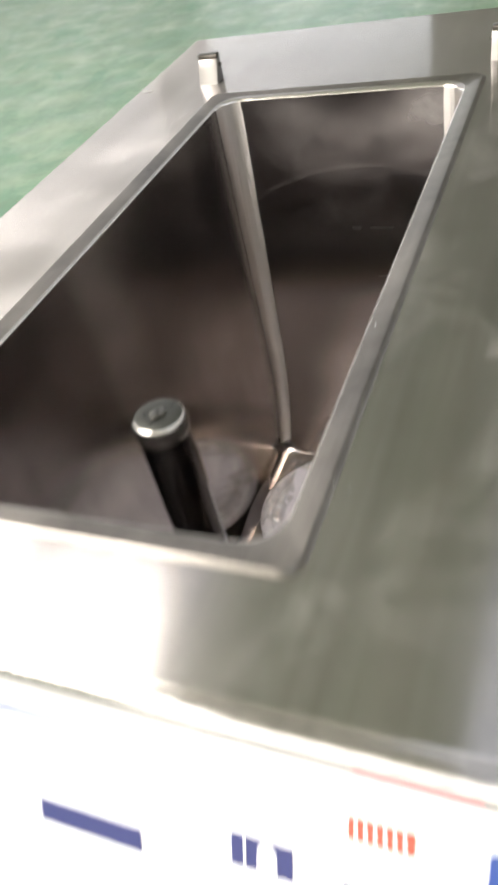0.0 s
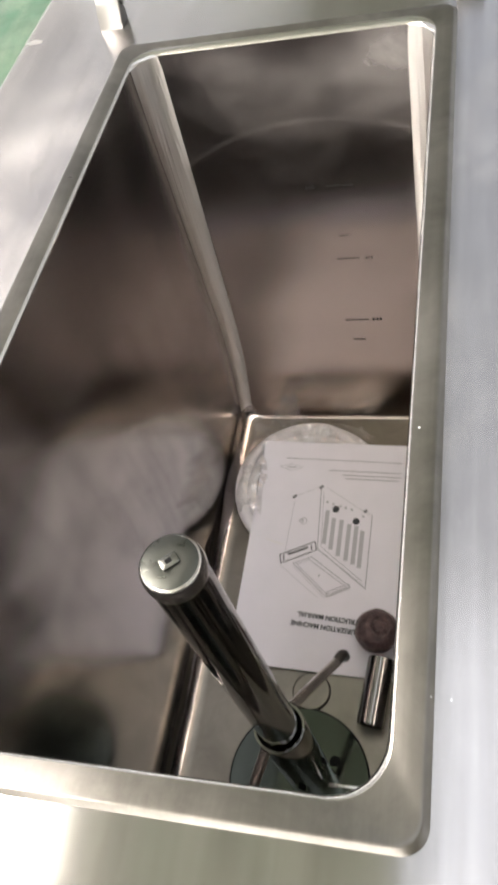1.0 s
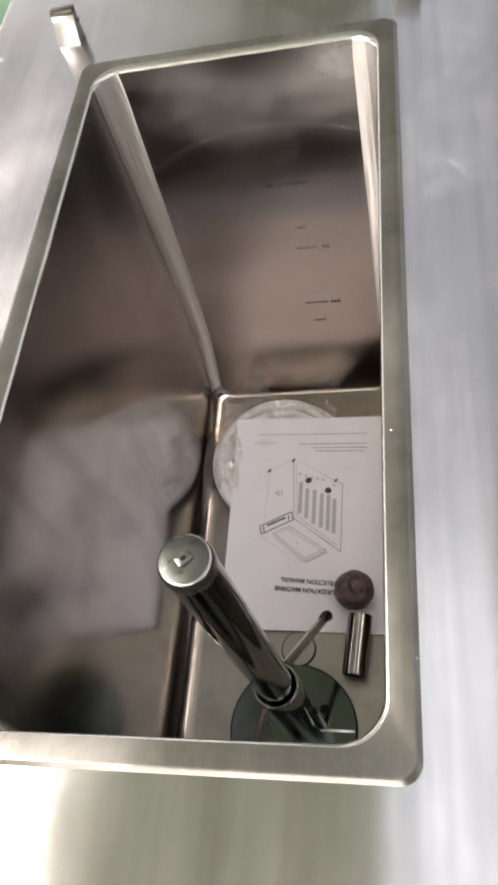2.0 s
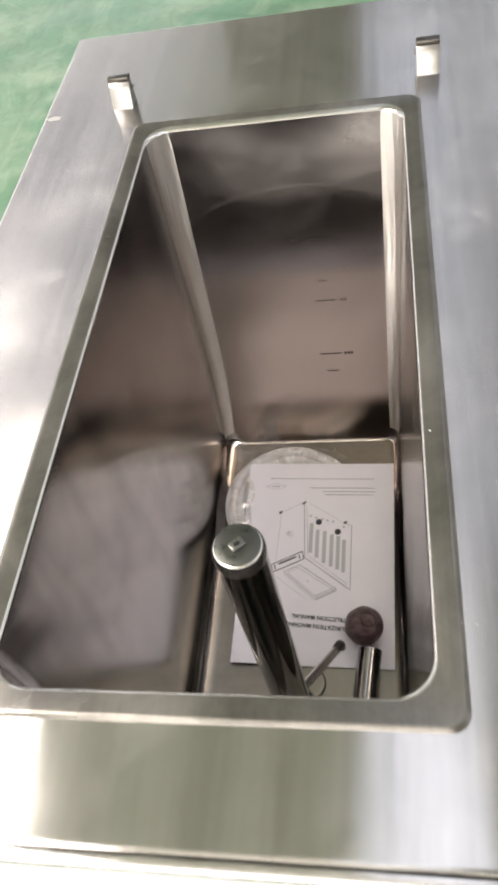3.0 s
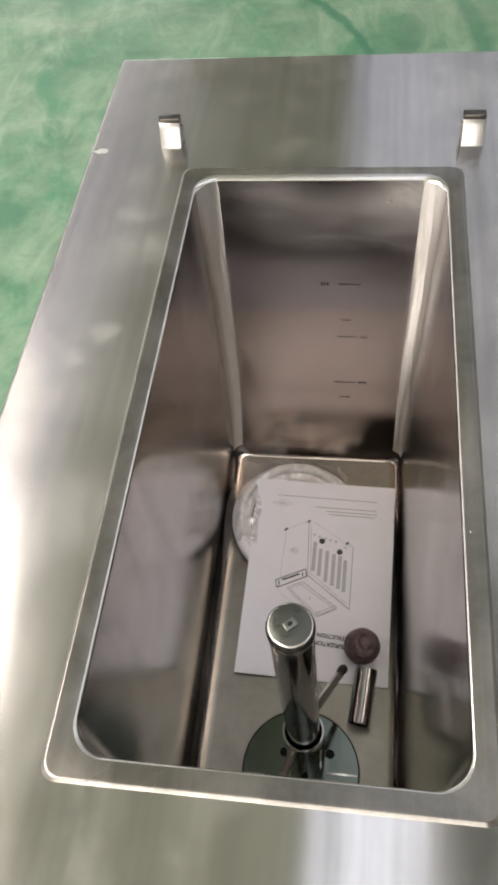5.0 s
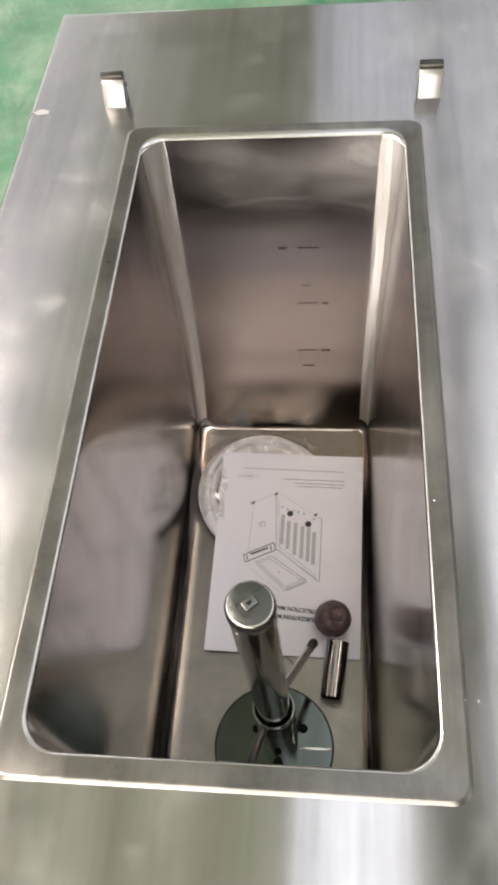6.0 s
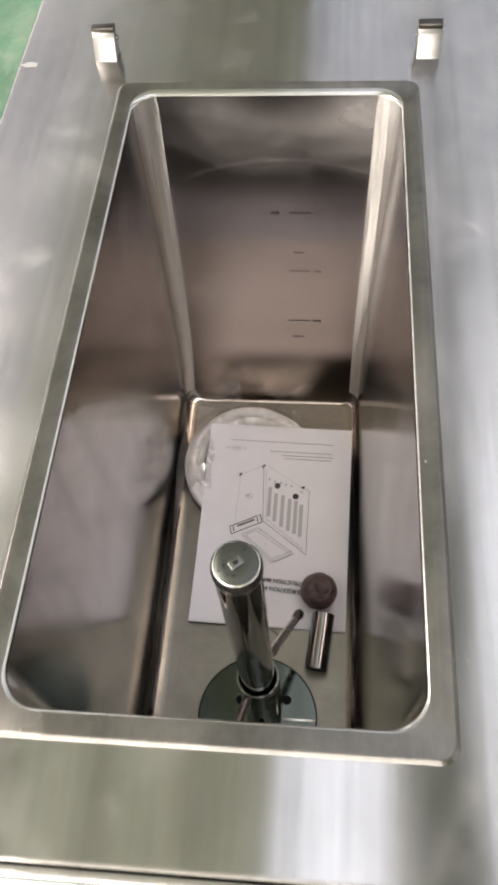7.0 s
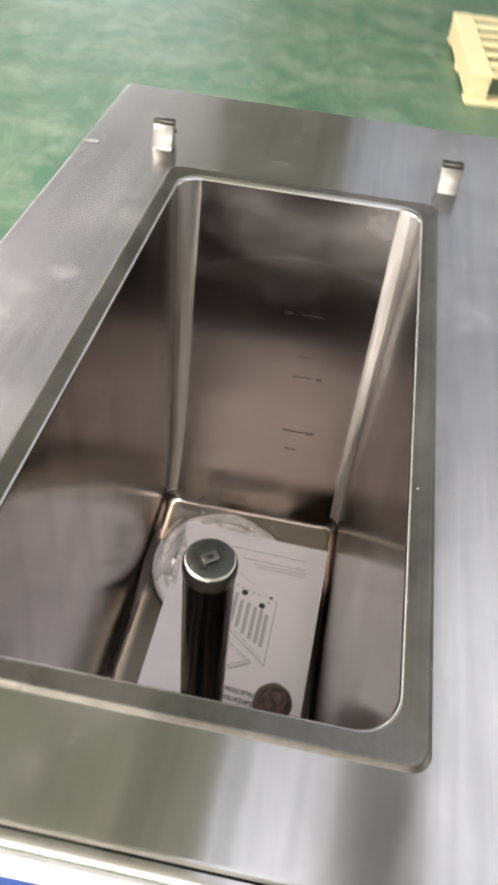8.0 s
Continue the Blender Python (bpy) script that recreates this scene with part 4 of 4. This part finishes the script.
bmesh.ops.transform(bm, matrix=MANUAL, verts=bm.verts)
cover = part("cover", bm, M_PAPER, book, "white printed cover page", angle=40)


def wave_at(x, y):
    return 0.0012 * math.sin(x * 22 + 0.5) * math.cos(y * 14) + 0.004 * max(0, (-y - 0.10) / 0.05) ** 2 * max(0, -x / 0.105) * 0.25 + 0.0003


def stroke(bm, pts, width=0.7):
    """A printed line on the cover, through points in millimetres."""
    for (xa, ya), (xb, yb) in zip(pts, pts[1:]):
        steps = max(1, int(math.hypot(xb - xa, yb - ya) / 12))
        ya, yb = ya - 2.5, yb - 2.5
        dx, dy = xb - xa, yb - ya
        ln = math.hypot(dx, dy)
        nx_, ny_ = -dy / ln * width / 2, dx / ln * width / 2
        prev = None
        for k in range(steps + 1):
            x, y = xa + dx * k / steps, ya + dy * k / steps
            pair = [bm.verts.new(MANUAL @ Vector(((x + s_ * nx_) / 1000, (y + s_ * ny_) / 1000, wave_at(x / 1000, y / 1000) + 0.0001))) for s_ in (-1, 1)]
            if prev:
                bm.faces.new((prev[0], pair[0], pair[1], prev[1]))
            prev = pair
    return bm


bm = stroke(bmesh.new(), [(-73, 126), (78, 125)], 0.9)
for a, b, y in ((-14, 78, 110.5), (4, 79, 104.5), (8, 76, 99.5)):
    stroke(bm, [(a, y), (b, y - 0.3)], 1.0)
part("printed_rule", bm, M_INK, cover, "grey ruled lines", smooth=False)
bm = stroke(bmesh.new(), [(-79, 113), (-64, 118), (-49, 113), (-64, 108), (-79, 113)], 0.6)
stroke(bm, [(-70, 113), (-58, 113)], 2.0)
part("printed_mark", bm, M_INK_PALE, cover, "pale diamond shaped printed mark", smooth=False)
bm = stroke(bmesh.new(), [(-21, 87), (-16, 2), (47, -44), (47, 51)], 0.9)
stroke(bm, [(-17, 80), (-12, 5), (43, -36)], 0.5)
stroke(bm, [(-55, 70), (-21, 87)], 0.4)
stroke(bm, [(-53, 70), (-56, -6)], 0.35)
stroke(bm, [(-44, -19), (-22, -9), (29, -43), (2, -58), (-44, -19)], 0.8)
stroke(bm, [(-39, -20), (-24, -13), (25, -44), (3, -55), (-39, -20)], 0.6)
stroke(bm, [(2, -52), (27, -40), (29, -45), (3, -58), (2, -52)], 0.8)
stroke(bm, [(47, 51), (38, 54)], 0.5)
part("line_drawing", bm, M_INK, cover, "grey line drawing of a cabinet with vents", smooth=False)
bm = stroke(bmesh.new(), [(-62, -9), (-20, 11), (-17, 0), (-59, -20), (-62, -9)], 1.2)
controls = part("drawn_controls", bm, M_INK_DARK, cover, "black outline of the drawn control box", smooth=False)
for pts, w in (([(-52, -8), (-28, 3)], 2.6), ([(-57, -9), (-56, -16)], 1.6), ([(-24, 6), (-23, 0)], 1.6), ([(-23, 84), (-19, 88)], 3.0), ([(-56, 69), (-52, 73)], 3.0), ([(36, 54), (40, 57)], 3.0)):
    part("drawn_detail", stroke(bmesh.new(), pts, w), M_INK_DARK, cover, smooth=False)
for x, ya, yb in ((-9, 54, 9), (0, 44, 2), (10, 42, -6), (20, 37, -11), (29, 35, -15), (37, 29, -19)):
    part("drawn_vent", stroke(bmesh.new(), [(x, ya), (x, yb)], 5.2), M_INK_PALE, cover, "pale grey vent bar", smooth=False)
for x, y in ((-11, 66), (-3, 63), (6, 61), (13, 59), (21, 57), (36, 49)):
    part("drawn_detail", stroke(bmesh.new(), [(x - 1.5, y), (x + 1.5, y - 0.8)], 3.0), M_INK_PALE, cover, smooth=False)
part("drawn_detail", stroke(bmesh.new(), [(-45, 38), (-39, 40), (-39, 36)], 1.6), M_INK_PALE, cover, smooth=False)
for cx_, cy_, rad in ((-38, 38, 4.2), (-10, -32, 1.0)):
    ring_mm = [(cx_ + rad * math.cos(radians(a)), cy_ + rad * math.sin(radians(a))) for a in range(0, 361, 40)]
    part("drawn_ring", stroke(bmesh.new(), ring_mm, 0.6), M_INK, cover, smooth=False)
for xa, ya, xb, yb in ((-20, 4, 44, -40), (-14, 86, 44, 50), (-60, -22, -8, -60), (-44, -22, 0, -60)):
    part("drawn_edge", stroke(bmesh.new(), [(xa, ya), (xb, yb)], 0.45), M_INK_PALE, cover, smooth=False)
for x, y in ((1, 53.5), (28, 38.5)):
    ring_pts = [MANUAL @ Vector(((x + 4.6 * math.cos(2 * math.pi * k / 8 + 0.39)) / 1000, (y + 4.6 * math.sin(2 * math.pi * k / 8 + 0.39)) / 1000, wave_at(x / 1000, y / 1000) + 0.0002)) for k in range(8)]
    bm = bmesh.new()
    bm.faces.new([bm.verts.new(q) for q in ring_pts])
    part("drawn_fan", bm, M_INK_DARK, cover, "dark spot in the drawing", smooth=False)
for text, y, right in (("INSTRUCTION MANUAL", -86, 55), ("PASTEURIZATION MACHINE", -98, 62)):
    lettering("lettering", text, 0.0080, MANUAL @ pose(right / 1000, y / 1000, 0.0014, 0, 0, 176.7), M_INK_DARK, cover, 0.0001, stretch=0.96, bold=0.00022)

# knob and short tube
knob = thing("knob", (0.205, 0.263, 0.44), "dark red brown plastic knob with a wrinkled grip", "knob")
bm = bmesh.new()
prof = [(0, -0.021), (0.012, -0.021), (0.019, -0.016), (0.0235, -0.007), (0.0245, 0.002), (0.0225, 0.011), (0.0175, 0.0175), (0.0125, 0.0205), (0.0115, 0.0205), (0.0105, 0.0185), (0.0085, 0.0180), (0.0075, 0.0195), (0.004, 0.0205), (0, 0.0205)]
lathe(bm, prof, 64)
for v in bm.verts:
    r = math.hypot(v.co.x, v.co.y)
    if r > 0.013:
        f = 1 - 0.025 * (0.5 + 0.5 * math.cos(7 * math.atan2(v.co.y, v.co.x))) * min(1, (r - 0.013) / 0.008)
        v.co.x *= f
        v.co.y *= f
bmesh.ops.transform(bm, matrix=pose(0.205, 0.2595, 0.4550, 8, 14, 20), verts=bm.verts)
part("grip", bm, M_KNOB, knob, "wrinkled dark red grip", angle=50)

short = thing("short_pipe", (0.208, 0.195, FLOOR), "short bright steel pipe lying beside the booklet", "pipe")
a, b = Vector((0.2125, 0.231, 0.4480)), Vector((0.2045, 0.160, 0.4400))
m = Matrix.Translation((a + b) / 2) @ (a - b).to_track_quat("Z", "Y").to_matrix().to_4x4()
hl = (a - b).length / 2
part("pipe_wall", lathe(bmesh.new(), [(0.0128, -hl), (0.0142, -hl), (0.0147, -hl + 0.0006), (0.0147, hl - 0.0006), (0.0142, hl), (0.0128, hl), (0.0128, -hl)], 40, m=m), M_POLISH, short, "bright turned pipe", angle=30)

# ---- behind the machine ----
pallet = thing("pallet", (1.13, 4.15, 0), "pale yellow pine pallet lying on the green floor", "pallet")
PALLET = pose(0.625, 3.66, 0.0, 0, 0, 4.5)     # its near corner; length along x, width along y
PL, PW = 1.0, 0.94


def board(name, a0, a1, b0, b1, z0, z1, label=""):
    bm = boxed(a0, a1, b0, b1, z0, z1, bevel=0.003, segments=1)
    bmesh.ops.transform(bm, matrix=PALLET, verts=bm.verts)
    part(name, bm, M_WOOD, pallet, label, smooth=False)


for a in (0.0, PL / 2 - 0.05, PL - 0.1):
    board("stringer", a + 0.003, a + 0.097, 0.003, PW - 0.003, 0.020, 0.100)
    board("end_board", a, a + 0.1, 0.0, PW, 0.1005, 0.142, "wide board along the pallet's edge")
for k in range(7):
    b = (PW - 0.055) * k / 6
    for a in (0.1005, PL / 2 + 0.0505):
        board("top_slat", a, a + PL / 2 - 0.151, b, b + 0.055, 0.124, 0.138)
for b in (0.0, PW / 2 - 0.05, PW - 0.1):
    board("bottom_board", 0.0, PL, b, b + 0.1, 0.0, 0.0195)
